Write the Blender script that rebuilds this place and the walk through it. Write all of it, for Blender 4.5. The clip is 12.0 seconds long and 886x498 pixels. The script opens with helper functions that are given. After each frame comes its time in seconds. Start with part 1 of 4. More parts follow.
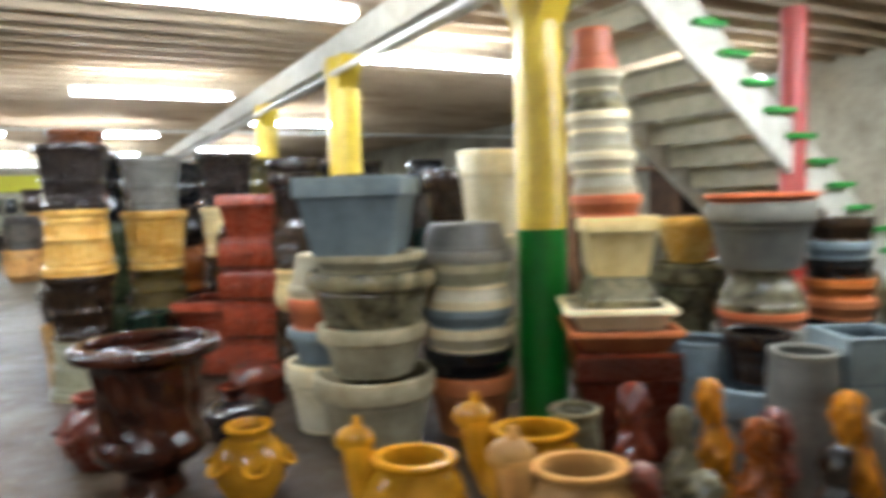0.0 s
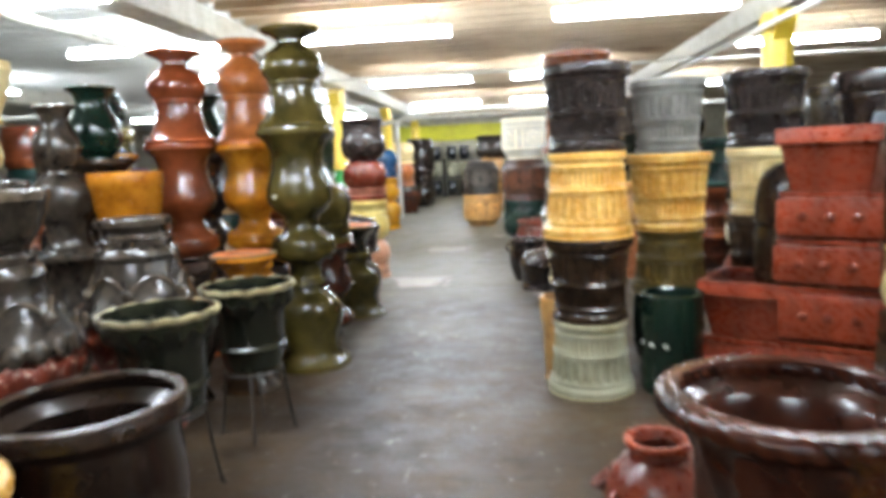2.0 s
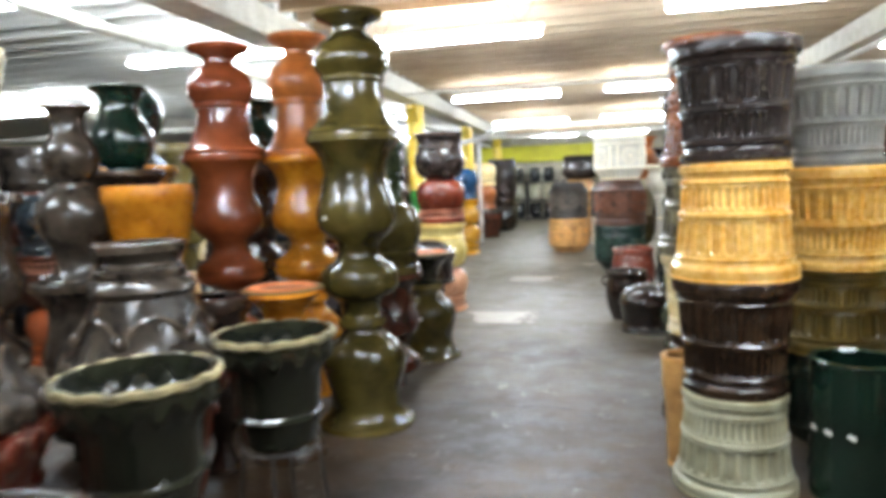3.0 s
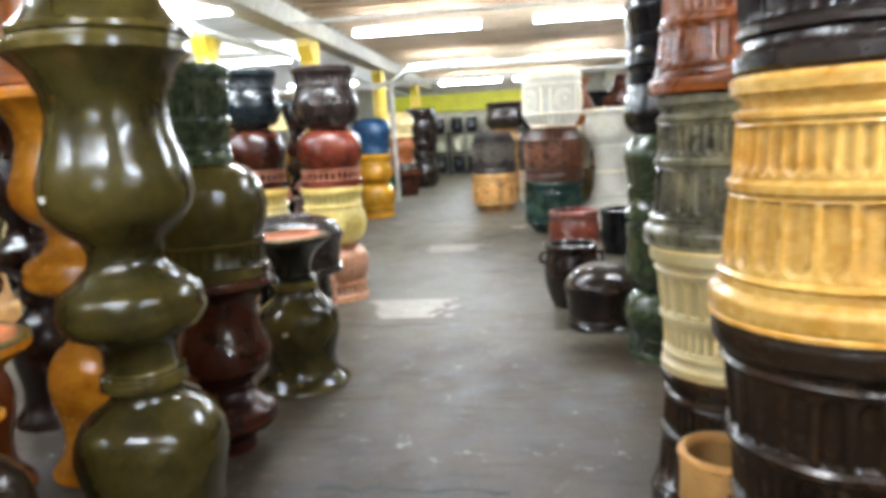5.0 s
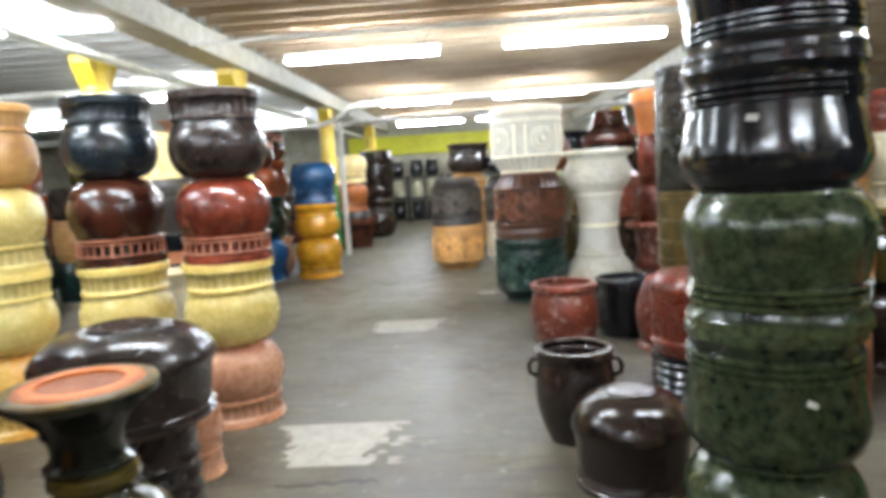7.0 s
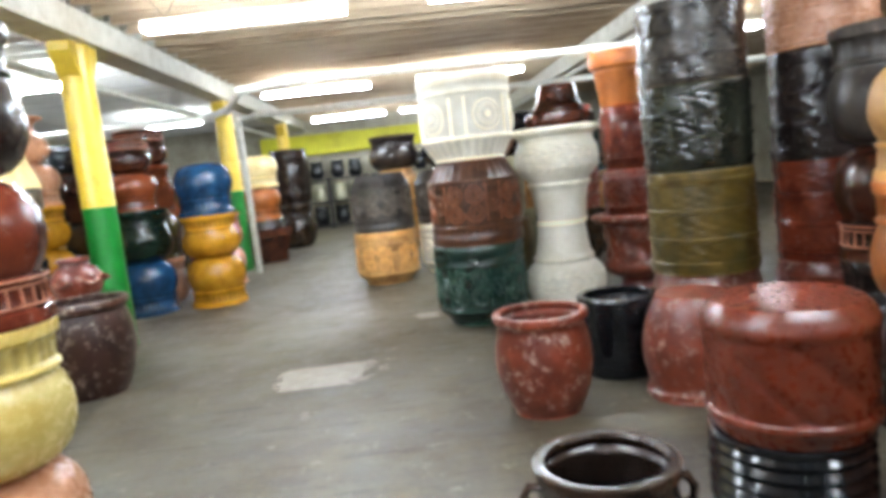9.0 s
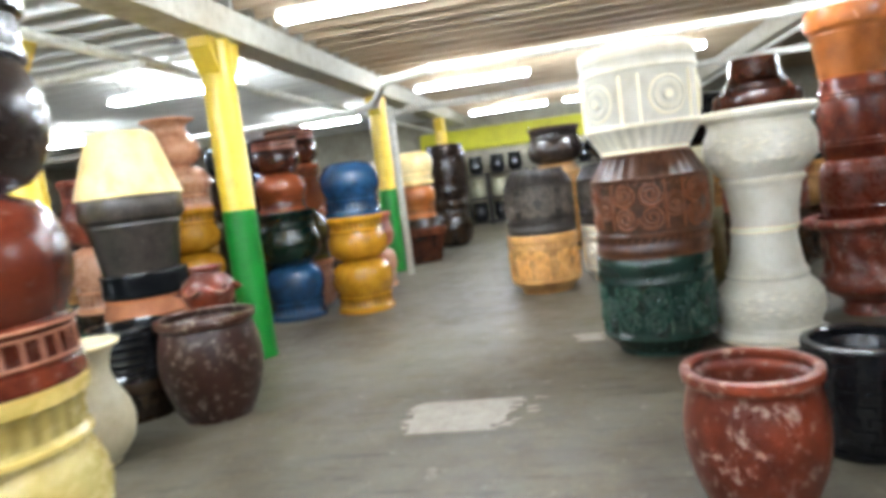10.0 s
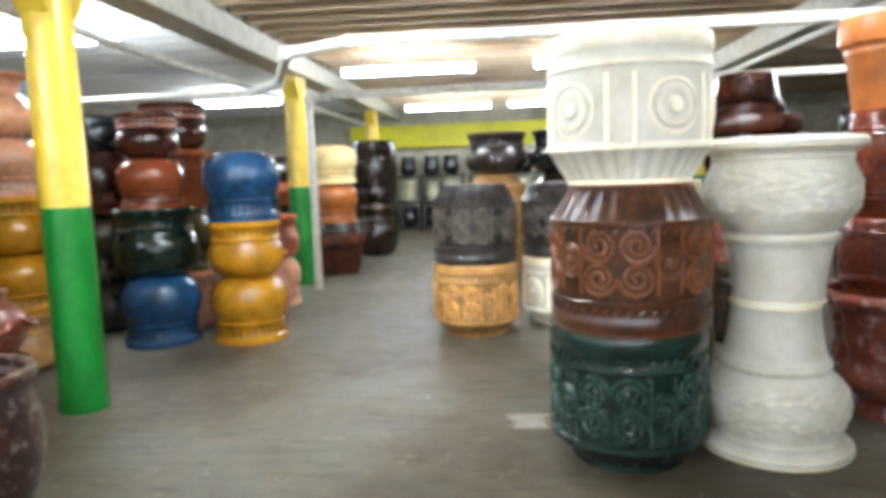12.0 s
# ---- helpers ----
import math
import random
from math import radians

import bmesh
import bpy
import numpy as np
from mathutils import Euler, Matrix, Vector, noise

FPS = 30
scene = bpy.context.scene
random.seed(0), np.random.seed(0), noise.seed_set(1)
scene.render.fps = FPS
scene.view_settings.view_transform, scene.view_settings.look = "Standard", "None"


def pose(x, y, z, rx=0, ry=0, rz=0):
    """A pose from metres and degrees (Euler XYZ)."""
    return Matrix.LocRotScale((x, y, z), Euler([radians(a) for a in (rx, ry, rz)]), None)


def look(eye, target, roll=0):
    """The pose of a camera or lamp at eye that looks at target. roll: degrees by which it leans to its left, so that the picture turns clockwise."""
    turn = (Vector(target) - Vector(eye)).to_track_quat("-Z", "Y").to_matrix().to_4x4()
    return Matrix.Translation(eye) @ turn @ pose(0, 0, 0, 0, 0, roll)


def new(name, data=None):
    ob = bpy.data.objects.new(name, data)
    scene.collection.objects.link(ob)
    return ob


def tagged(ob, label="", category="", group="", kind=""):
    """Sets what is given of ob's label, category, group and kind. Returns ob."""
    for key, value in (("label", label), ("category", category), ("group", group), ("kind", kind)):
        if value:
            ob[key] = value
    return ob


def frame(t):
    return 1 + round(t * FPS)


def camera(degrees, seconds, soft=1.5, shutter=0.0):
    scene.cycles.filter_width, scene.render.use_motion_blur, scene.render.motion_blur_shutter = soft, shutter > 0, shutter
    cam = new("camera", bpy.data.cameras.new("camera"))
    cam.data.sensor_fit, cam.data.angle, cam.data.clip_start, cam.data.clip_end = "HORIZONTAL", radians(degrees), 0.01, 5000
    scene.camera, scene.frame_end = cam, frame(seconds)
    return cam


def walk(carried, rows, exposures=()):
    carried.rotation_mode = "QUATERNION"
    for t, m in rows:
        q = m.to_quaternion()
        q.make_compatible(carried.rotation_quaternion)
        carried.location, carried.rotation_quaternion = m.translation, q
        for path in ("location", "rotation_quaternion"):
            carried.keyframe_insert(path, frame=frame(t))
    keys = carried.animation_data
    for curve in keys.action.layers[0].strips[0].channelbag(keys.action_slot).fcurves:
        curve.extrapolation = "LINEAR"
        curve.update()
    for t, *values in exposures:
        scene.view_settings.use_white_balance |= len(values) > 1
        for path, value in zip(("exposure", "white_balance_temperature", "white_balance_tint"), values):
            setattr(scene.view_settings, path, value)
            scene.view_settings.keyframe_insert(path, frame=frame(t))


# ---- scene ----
cam = camera(66.0, 12.0, soft=4.5, shutter=0.6)
PATH = [
    (0, (1.957, 2.036, 1.504), (1.323, 3.927, 1.352), -1.8),
    (0.5, (1.431, 2.235, 1.518), (0.483, 3.982, 1.298), -3.9),
    (1, (0.993, 2.575, 1.439), (-0.3, 4.078, 1.174), -6.1),
    (1.5, (0.628, 2.792, 1.406), (-0.923, 4.005, 1.06), -3.7),
    (2, (0.203, 2.984, 1.503), (-1.36, 4.204, 1.237), -2.7),
    (2.5, (-0.207, 3.284, 1.426), (-1.944, 4.258, 1.245), -3.5),
    (3, (-0.619, 3.566, 1.448), (-2.32, 4.601, 1.259), -2.3),
    (3.5, (-0.949, 3.985, 1.441), (-2.551, 5.168, 1.269), -3.4),
    (5.5, (-2.285, 5.025, 1.407), (-3.842, 6.216, 1.052), -3.1),
    (6, (-2.615, 5.383, 1.429), (-4.121, 6.678, 1.197), -1.9),
    (6.5, (-2.949, 5.611, 1.464), (-4.307, 7.066, 1.267), -4.5),
    (7, (-3.287, 5.932, 1.458), (-4.796, 7.226, 1.238), -3.5),
    (9, (-4.548, 7.128, 1.378), (-5.919, 8.564, 1.141), -6.4),
    (9.5, (-4.878, 7.366, 1.419), (-6.354, 8.699, 1.203), -6.7),
    (10, (-5.168, 7.786, 1.398), (-6.844, 8.86, 1.198), -7.3),
    (10.5, (-5.434, 8.013, 1.378), (-7.032, 9.21, 1.249), -4.3),
    (11, (-5.739, 8.153, 1.413), (-7.235, 9.472, 1.259), -7.0),
    (11.5, (-5.985, 8.567, 1.455), (-7.58, 9.756, 1.253), -5.0),
    (12, (-6.32, 8.76, 1.507), (-7.874, 9.998, 1.281), -2.0),
]
walk(cam, [(t, look(eye, target, roll)) for t, eye, target, roll in PATH],
     exposures=[(0, -0.1), (1.0, -0.05), (1.5, -0.05), (2.0, 0.1), (2.5, 0.15), (3.5, 0.05), (5.5, 0.05), (6.5, 0.12), (7.0, 0.0), (9.0, 0.1), (12.0, 0.06)])

# ---- the building's own axes: along the aisle (u) and across it to the right (v) ----
TURN = 46.2
HALL = pose(0, 0, 0, 0, 0, TURN)


def uv(u, v):
    p = HALL @ Vector((v, u, 0))
    return p.x, p.y


# ---- world and light ----
world = bpy.data.worlds.new("world")
scene.world = world
world.use_nodes = True
world.node_tree.nodes["Background"].inputs[0].default_value = (0.5, 0.55, 0.6, 1)
world.node_tree.nodes["Background"].inputs[1].default_value = 0.02
TUBE_GLOW = 160.0
LAMP_WATTS = 2.5
LAMP_COLOUR = (0.89, 1.0, 1.11)
# lamps over the aisles: u, v
# (1.7, 6.2) is an extra lamp, out of view, added to brighten the stair
LAMPS = [(4.9, 3.8), (9.2, 3.7), (14.5, 3.3), (20.0, 3.3), (4.5, 0.8), (9.7, 0.8), (14.6, 0.75), (20.0, 0.7), (25.5, 0.8),
         (6.3, 6.2), (12.0, 6.4), (18.0, 6.4), (4.6, -1.9), (7.2, -1.7), (9.6, -1.8), (12.2, -1.9), (25.5, 3.0), (17.0, -2.6), (23.0, -3.0), (1.0, 8.6), (12.5, -6.5), (20, -7), (0.0, 1.5), (1.7, 6.2), (6.0, 9.8)]

# ---- materials ----


def rgb(h):
    c = [int(h[i:i + 2], 16) / 255 for i in (0, 2, 4)]
    return tuple(((x + 0.055) / 1.055) ** 2.4 if x > 0.04 else x / 12.92 for x in c) + (1,)


def base_mat(name):
    m = bpy.data.materials.new(name)
    m.use_nodes = True
    nt = m.node_tree
    return m, nt, nt.nodes["Principled BSDF"]


def noise_node(nt, scale, detail=6, rough=0.6, coord="Object"):
    tc = nt.nodes.new("ShaderNodeTexCoord")
    n = nt.nodes.new("ShaderNodeTexNoise")
    n.inputs["Scale"].default_value = scale
    n.inputs["Detail"].default_value = detail
    n.inputs["Roughness"].default_value = rough
    nt.links.new(tc.outputs[coord], n.inputs["Vector"])
    return n


def ramp(nt, src, stops):
    r = nt.nodes.new("ShaderNodeValToRGB")
    e = r.color_ramp.elements
    while len(e) < len(stops):
        e.new(0.5)
    for el, (p, c) in zip(e, stops):
        el.position, el.color = p, c
    nt.links.new(src, r.inputs[0])
    return r


def mixed(nt, fac, a, b, mode="MIX"):
    n = nt.nodes.new("ShaderNodeMix")
    n.data_type, n.blend_type = "RGBA", mode
    for sock, v in ((0, fac), (6, a), (7, b)):
        if isinstance(v, bpy.types.NodeSocket):
            nt.links.new(v, n.inputs[sock])
        else:
            n.inputs[sock].default_value = v
    return n.outputs[2]


def bumped(nt, bsdf, height, strength, distance=0.01):
    b = nt.nodes.new("ShaderNodeBump")
    b.inputs["Strength"].default_value = strength
    b.inputs["Distance"].default_value = distance
    nt.links.new(height, b.inputs["Height"])
    nt.links.new(b.outputs[0], bsdf.inputs["Normal"])


GLAZES = {}


def glaze(name, c1, c2, rough=0.22, wear=0.0, words=None, blot=5.0):
    """A fired glaze: pooled colour in two tones, thin worn spots, a faint orange-peel."""
    m, nt, b = base_mat("glaze_" + name)
    big = noise_node(nt, blot, 5, 0.65)
    fine = noise_node(nt, 30, 5, 0.6)
    info = nt.nodes.new("ShaderNodeObjectInfo")
    tone = ramp(nt, big.outputs[0], [(0.36, rgb(c2)), (0.62, rgb(c1))])
    speck = ramp(nt, fine.outputs[0], [(0.3, (0.94, 0.94, 0.94, 1)), (0.65, (1.02, 1.02, 1.02, 1))])
    col = mixed(nt, 1.0, tone.outputs[0], speck.outputs[0], "MULTIPLY")
    vary = ramp(nt, info.outputs["Random"], [(0, (0.86, 0.86, 0.86, 1)), (1, (1.1, 1.08, 1.06, 1))])
    col = mixed(nt, 1.0, col, vary.outputs[0], "MULTIPLY")
    if wear:
        w = noise_node(nt, 17, 8, 0.72)
        mask = ramp(nt, w.outputs[0], [(0.60 - 0.09 * wear, (0, 0, 0, 1)), (0.70, (wear, wear, wear, 1))])
        col = mixed(nt, mask.outputs[0], col, rgb("b8ada0"))
    # the glaze thins to a paler tone over arrises; hollows are coloured darker
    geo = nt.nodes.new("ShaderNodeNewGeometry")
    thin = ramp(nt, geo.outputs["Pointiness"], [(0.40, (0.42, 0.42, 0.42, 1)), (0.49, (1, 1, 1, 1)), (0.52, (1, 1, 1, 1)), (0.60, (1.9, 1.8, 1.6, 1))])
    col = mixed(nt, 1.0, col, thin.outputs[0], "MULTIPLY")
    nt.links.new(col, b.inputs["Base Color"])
    r = ramp(nt, fine.outputs[0], [(0.25, (rough * 0.85,) * 3 + (1,)), (0.75, (rough * 1.35,) * 3 + (1,))])
    nt.links.new(r.outputs[0], b.inputs["Roughness"])
    bumped(nt, b, big.outputs[0], 0.14, 0.012)
    GLAZES[name] = (m, words or name)
    return m


glaze("gold", "d2aa5e", "b98636", 0.25, words="golden yellow")
glaze("ochre", "b98420", "93640f", 0.2, words="ochre yellow")
glaze("amber", "b9781f", "8a4f10", 0.22, words="amber orange")
glaze("orange", "a5602c", "7c431a", 0.3, words="burnt orange")
glaze("tan", "bd9257", "94683a", 0.4, words="tan")
glaze("cream", "d9c795", "c0a870", 0.35, words="cream")
glaze("ivory", "d8cfb4", "c2b592", 0.45, words="ivory")
glaze("yellow", "d3c27c", "bda75c", 0.24, words="pale yellow")
glaze("pink", "c08f70", "a06c50", 0.25, words="dusky pink")
glaze("red", "70301f", "43170f", 0.2, wear=0.18, words="oxblood red")
glaze("brick", "692b1a", "4b1d11", 0.26, wear=0.10, words="brick red")
glaze("wornred", "75321f", "522015", 0.3, wear=0.75, words="worn red")
glaze("wornbrown", "40231b", "2c1712", 0.3, wear=0.7, words="worn brown")
glaze("maroon", "432014", "24100a", 0.2, words="dark maroon")
glaze("brown", "36281c", "20160f", 0.2, words="dark brown")
glaze("darkbrown", "2c201a", "17100d", 0.2, words="very dark brown")
glaze("rust", "8a4a1c", "5a2c12", 0.25, words="rust brown")
glaze("charcoal", "2f2623", "1b1513", 0.22, words="charcoal")
glaze("black", "191a1d", "0e0f11", 0.15, words="black")
glaze("navy", "1b2328", "0f1417", 0.2, words="navy")
glaze("blue", "1c4468", "0f2740", 0.2, words="deep blue")
glaze("teal", "1b322d", "111f1b", 0.22, words="dark teal")
glaze("green", "3c4630", "1d251a", 0.18, words="mottled dark green", blot=24)
glaze("bottle", "12261d", "0b1712", 0.16, words="bottle green")
glaze("olive", "4e4420", "2c260f", 0.16, words="olive green", blot=3)
glaze("oliveworn", "5c4a1a", "3c3113", 0.3, words="olive brown", blot=8)
glaze("greygreen", "7d765c", "2b271c", 0.26, words="grey-green", blot=8)
glaze("sage", "a7a48c", "878469", 0.3, words="pale sage green")
glaze("copper", "7f4024", "552615", 0.16, words="copper red", blot=3)
glaze("grey", "77766f", "5c5b56", 0.45, words="grey")
glaze("silver", "3d352e", "1e1915", 0.2, words="grey-brown", blot=8)
glaze("bluegrey", "71808a", "5d6a73", 0.55, words="blue-grey")
glaze("stone", "a39c84", "837b64", 0.6, words="stone beige")
glaze("white", "e6e3d6", "d6d1be", 0.45, words="white")
glaze("terracotta", "a9683f", "8a4e2c", 0.6, words="terracotta")
glaze("coral", "b5653f", "96492d", 0.4, words="coral orange")
glaze("carved", "5a3622", "33190f", 0.3, wear=0.12, words="brown", blot=10)
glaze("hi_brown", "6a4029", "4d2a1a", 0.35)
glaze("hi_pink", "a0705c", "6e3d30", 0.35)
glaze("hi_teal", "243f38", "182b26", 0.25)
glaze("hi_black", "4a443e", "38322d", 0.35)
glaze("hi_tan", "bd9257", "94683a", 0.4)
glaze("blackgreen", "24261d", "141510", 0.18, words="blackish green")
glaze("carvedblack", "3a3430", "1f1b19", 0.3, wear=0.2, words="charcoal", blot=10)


def paint(name, c, c2, rough=0.5, scale=7):
    m, nt, b = base_mat(name)
    n = noise_node(nt, scale, 8, 0.7)
    f = noise_node(nt, scale * 9, 4)
    r = ramp(nt, n.outputs[0], [(0.33, rgb(c2)), (0.58, rgb(c))])
    s = ramp(nt, f.outputs[0], [(0.28, (0.8, 0.8, 0.8, 1)), (0.6, (1, 1, 1, 1))])
    nt.links.new(mixed(nt, 1.0, r.outputs[0], s.outputs[0], "MULTIPLY"), b.inputs["Base Color"])
    b.inputs["Roughness"].default_value = rough
    bumped(nt, b, f.outputs[0], 0.2, 0.004)
    return m


YELLOW = paint("yellow_gloss_paint", "d9bb3a", "c7a328", 0.35)
GREEN = paint("green_gloss_paint", "0a7a28", "076420", 0.35)
REDP = paint("red_paint", "b5443a", "9d3830", 0.4)
WHITEP = paint("white_paint", "dcd8ca", "bfb9a6", 0.55)
CREAMP = paint("cream_paint", "c9c2a8", "a79f84", 0.6)
LIME = paint("yellow_wall_paint", "c8c41c", "b0a818", 0.6, 2)
WALL = paint("grey_wall_paint", "b3ac98", "8e8674", 0.8, 1.2)
PIPE = paint("pipe_paint", "d8d6cc", "b5b1a2", 0.4, 12)
STEEL = paint("dark_steel", "35302b", "211d1a", 0.4, 30)
HOUSING = paint("lamp_enamel", "e4e4e0", "d4d4cf", 0.4, 20)
LABEL = paint("paper_label", "e2dfd6", "d2cec2", 0.7, 40)
WOODD = paint("brown_board", "6b4a2c", "48301c", 0.7, 5)
SHELF = paint("dark_shelf_board", "2a241e", "1b1713", 0.6, 6)
GREENT = paint("green_tread_paint", "2f9a3a", "23822e", 0.5, 9)


def floor_mat():
    m, nt, b = base_mat("worn_concrete_floor")
    big = noise_node(nt, 0.55, 8, 0.7)
    mid = noise_node(nt, 3.2, 9, 0.75)
    fine = noise_node(nt, 34, 6, 0.7)
    a = ramp(nt, big.outputs[0], [(0.40, rgb("504636")), (0.5, rgb("615949")), (0.60, rgb("6b675a"))])
    # brown bare floor, its colour also darkened for the dim light there
    bare = ramp(nt, big.outputs[0], [(0.40, rgb("2a1e12")), (0.5, rgb("3d2d1c")), (0.6, rgb("4c3c28"))])
    # the paint is worn off towards the entrance, with a ragged edge
    tc = nt.nodes.new("ShaderNodeTexCoord")
    sep = nt.nodes.new("ShaderNodeSeparateXYZ")
    nt.links.new(tc.outputs["Object"], sep.inputs[0])
    edge = nt.nodes.new("ShaderNodeMath")
    edge.operation = "MULTIPLY_ADD"
    edge.inputs[1].default_value = 3.6
    nt.links.new(mid.outputs[0], edge.inputs[0])
    nt.links.new(sep.outputs["Y"], edge.inputs[2])
    rng = nt.nodes.new("ShaderNodeMapRange")
    rng.inputs["From Min"].default_value, rng.inputs["From Max"].default_value = 8.4, 13.0
    nt.links.new(edge.outputs[0], rng.inputs["Value"])
    a_out = mixed(nt, rng.outputs[0], bare.outputs[0], a.outputs[0])
    c = ramp(nt, mid.outputs[0], [(0.38, (0.6, 0.58, 0.55, 1)), (0.5, (0.95, 0.95, 0.94, 1)), (0.62, (1.2, 1.19, 1.16, 1))])
    d = ramp(nt, fine.outputs[0], [(0.3, (0.8, 0.8, 0.8, 1)), (0.6, (1.03, 1.03, 1.03, 1))])
    col = mixed(nt, 1.0, a_out, c.outputs[0], "MULTIPLY")
    col = mixed(nt, 1.0, col, d.outputs[0], "MULTIPLY")
    # dragged scuffs across the aisle
    mp = nt.nodes.new("ShaderNodeMapping")
    mp.inputs["Scale"].default_value = (1.3, 9.0, 1.0)
    nt.links.new(tc.outputs["Object"], mp.inputs["Vector"])
    drag = nt.nodes.new("ShaderNodeTexNoise")
    drag.inputs["Scale"].default_value, drag.inputs["Detail"].default_value, drag.inputs["Roughness"].default_value = 1.6, 9, 0.75
    nt.links.new(mp.outputs[0], drag.inputs["Vector"])
    dk = ramp(nt, drag.outputs[0], [(0.36, (0.5, 0.48, 0.45, 1)), (0.47, (1, 1, 1, 1)), (0.60, (1, 1, 1, 1)), (0.68, (1.25, 1.24, 1.2, 1))])
    col = mixed(nt, 1.0, col, dk.outputs[0], "MULTIPLY")
    chips = noise_node(nt, 7.0, 10, 0.82)
    k = ramp(nt, chips.outputs[0], [(0.58, (0, 0, 0, 1)), (0.64, (0.55, 0.55, 0.55, 1))])
    col = mixed(nt, k.outputs[0], col, rgb("a29c8d"))
    nt.links.new(col, b.inputs["Base Color"])
    r = ramp(nt, mid.outputs[0], [(0.38, (0.4,) * 3 + (1,)), (0.62, (0.7,) * 3 + (1,))])
    nt.links.new(r.outputs[0], b.inputs["Roughness"])
    bumped(nt, b, mid.outputs[0], 0.25, 0.01)
    return m


FLOOR = floor_mat()
PATCH = paint("bare_floor_patch", "aba397", "958d80", 0.7, 9)


def ceiling_mat(name, c1, c2, c3):
    m, nt, b = base_mat(name)
    tc = nt.nodes.new("ShaderNodeTexCoord")
    mp = nt.nodes.new("ShaderNodeMapping")
    mp.inputs["Scale"].default_value = (0.6, 9, 9)
    nt.links.new(tc.outputs["Object"], mp.inputs["Vector"])
    n = nt.nodes.new("ShaderNodeTexNoise")
    n.inputs["Scale"].default_value = 1.5
    n.inputs["Detail"].default_value = 7
    nt.links.new(mp.outputs[0], n.inputs["Vector"])
    g = noise_node(nt, 0.35, 4)
    r = ramp(nt, n.outputs[0], [(0.3, rgb(c2)), (0.62, rgb(c1))])
    k = ramp(nt, g.outputs[0], [(0.42, (0, 0, 0, 1)), (0.6, (1, 1, 1, 1))])
    nt.links.new(mixed(nt, k.outputs[0], r.outputs[0], rgb(c3)), b.inputs["Base Color"])
    b.inputs["Roughness"].default_value = 0.8
    bumped(nt, b, n.outputs[0], 0.3, 0.01)
    return m


DECK = ceiling_mat("ceiling_boards", "a58c6e", "785f48", "b09878")
JOIST = ceiling_mat("ceiling_joist_wood", "b5a186", "846d55", "c0ab8e")
DECKW = ceiling_mat("whitewashed_boards", "d8d7d0", "bdbbb3", "cccac2")


def glow_mat():
    m, nt, b = base_mat("lamp_tube")
    b.inputs["Base Color"].default_value = (0.9, 0.9, 0.9, 1)
    b.inputs["Emission Color"].default_value = (*LAMP_COLOUR, 1)
    b.inputs["Emission Strength"].default_value = TUBE_GLOW
    return m


TUBE = glow_mat()

# ---- mesh helpers ----


def mesh_of(name, bm, mat, sharp=38, smooth=True):
    bmesh.ops.recalc_face_normals(bm, faces=bm.faces)
    me = bpy.data.meshes.new(name)
    bm.to_mesh(me)
    bm.free()
    me.materials.append(mat)
    if smooth:
        me.polygons.foreach_set("use_smooth", [True] * len(me.polygons))
        me.set_sharp_from_angle(angle=radians(sharp))
    return me


def part(name, bm, mat, parent=None, label="", m=None, smooth=True):
    me = bm if isinstance(bm, bpy.types.Mesh) else mesh_of(name, bm, mat, smooth=smooth)
    ob = new(name, me)
    if parent:
        ob.parent = parent
    if m is not None:
        ob.matrix_basis = m
    if label:
        ob["label"] = label
    return ob


def box(bm, x0, y0, z0, x1, y1, z1, bev=0.0):
    vs = bmesh.ops.create_cube(bm, size=1, matrix=Matrix.Translation(((x0 + x1) / 2, (y0 + y1) / 2, (z0 + z1) / 2)) @ Matrix.Diagonal((x1 - x0, y1 - y0, z1 - z0, 1)))["verts"]
    if bev:
        es = list({e for v in vs for e in v.link_edges})
        bmesh.ops.bevel(bm, geom=es, offset=bev, segments=2, affect="EDGES", profile=0.5)


def lathe(bm, prof, seg=44, rot=0.0, close=False):
    """Turn a profile of (radius, height[, flute depth]) round z; flutes are 30 hollows round the wall."""
    rings = []
    for p in prof:
        r, z, f = p[0], p[1], p[2] if len(p) > 2 else 0.0
        if r < 1e-4:
            rings.append([bm.verts.new((0, 0, z))])
            continue
        ring = []
        for i in range(seg):
            a = rot + 2 * math.pi * i / seg
            rr = r * (1 - f * abs(math.sin(a * 15))) if f else r
            ring.append(bm.verts.new((rr * math.cos(a), rr * math.sin(a), z)))
        rings.append(ring)
    pairs = list(zip(rings, rings[1:] + rings[:1] if close else rings[1:]))
    for a, b in pairs:
        if len(a) == 1 and len(b) == 1:
            continue
        for i in range(seg):
            j = (i + 1) % seg
            if len(a) == 1:
                bm.faces.new((a[0], b[j], b[i]))
            elif len(b) == 1:
                bm.faces.new((a[i], a[j], b[0]))
            else:
                bm.faces.new((a[i], a[j], b[j], b[i]))


def tube(bm, pts, r, seg=8):
    """A round bar along points."""
    pts = [Vector(p) for p in pts]
    rings = []
    for i, p in enumerate(pts):
        d = (pts[min(i + 1, len(pts) - 1)] - pts[max(i - 1, 0)]).normalized()
        side = d.orthogonal().normalized() if i == 0 else (side - d * side.dot(d)).normalized()
        up = d.cross(side)
        rings.append([bm.verts.new(p + r * (math.cos(2 * math.pi * k / seg) * side + math.sin(2 * math.pi * k / seg) * up)) for k in range(seg)])
    for a, b in zip(rings, rings[1:]):
        for k in range(seg):
            bm.faces.new((a[k], a[(k + 1) % seg], b[(k + 1) % seg], b[k]))
    bm.faces.new(rings[0])
    bm.faces.new(rings[-1])


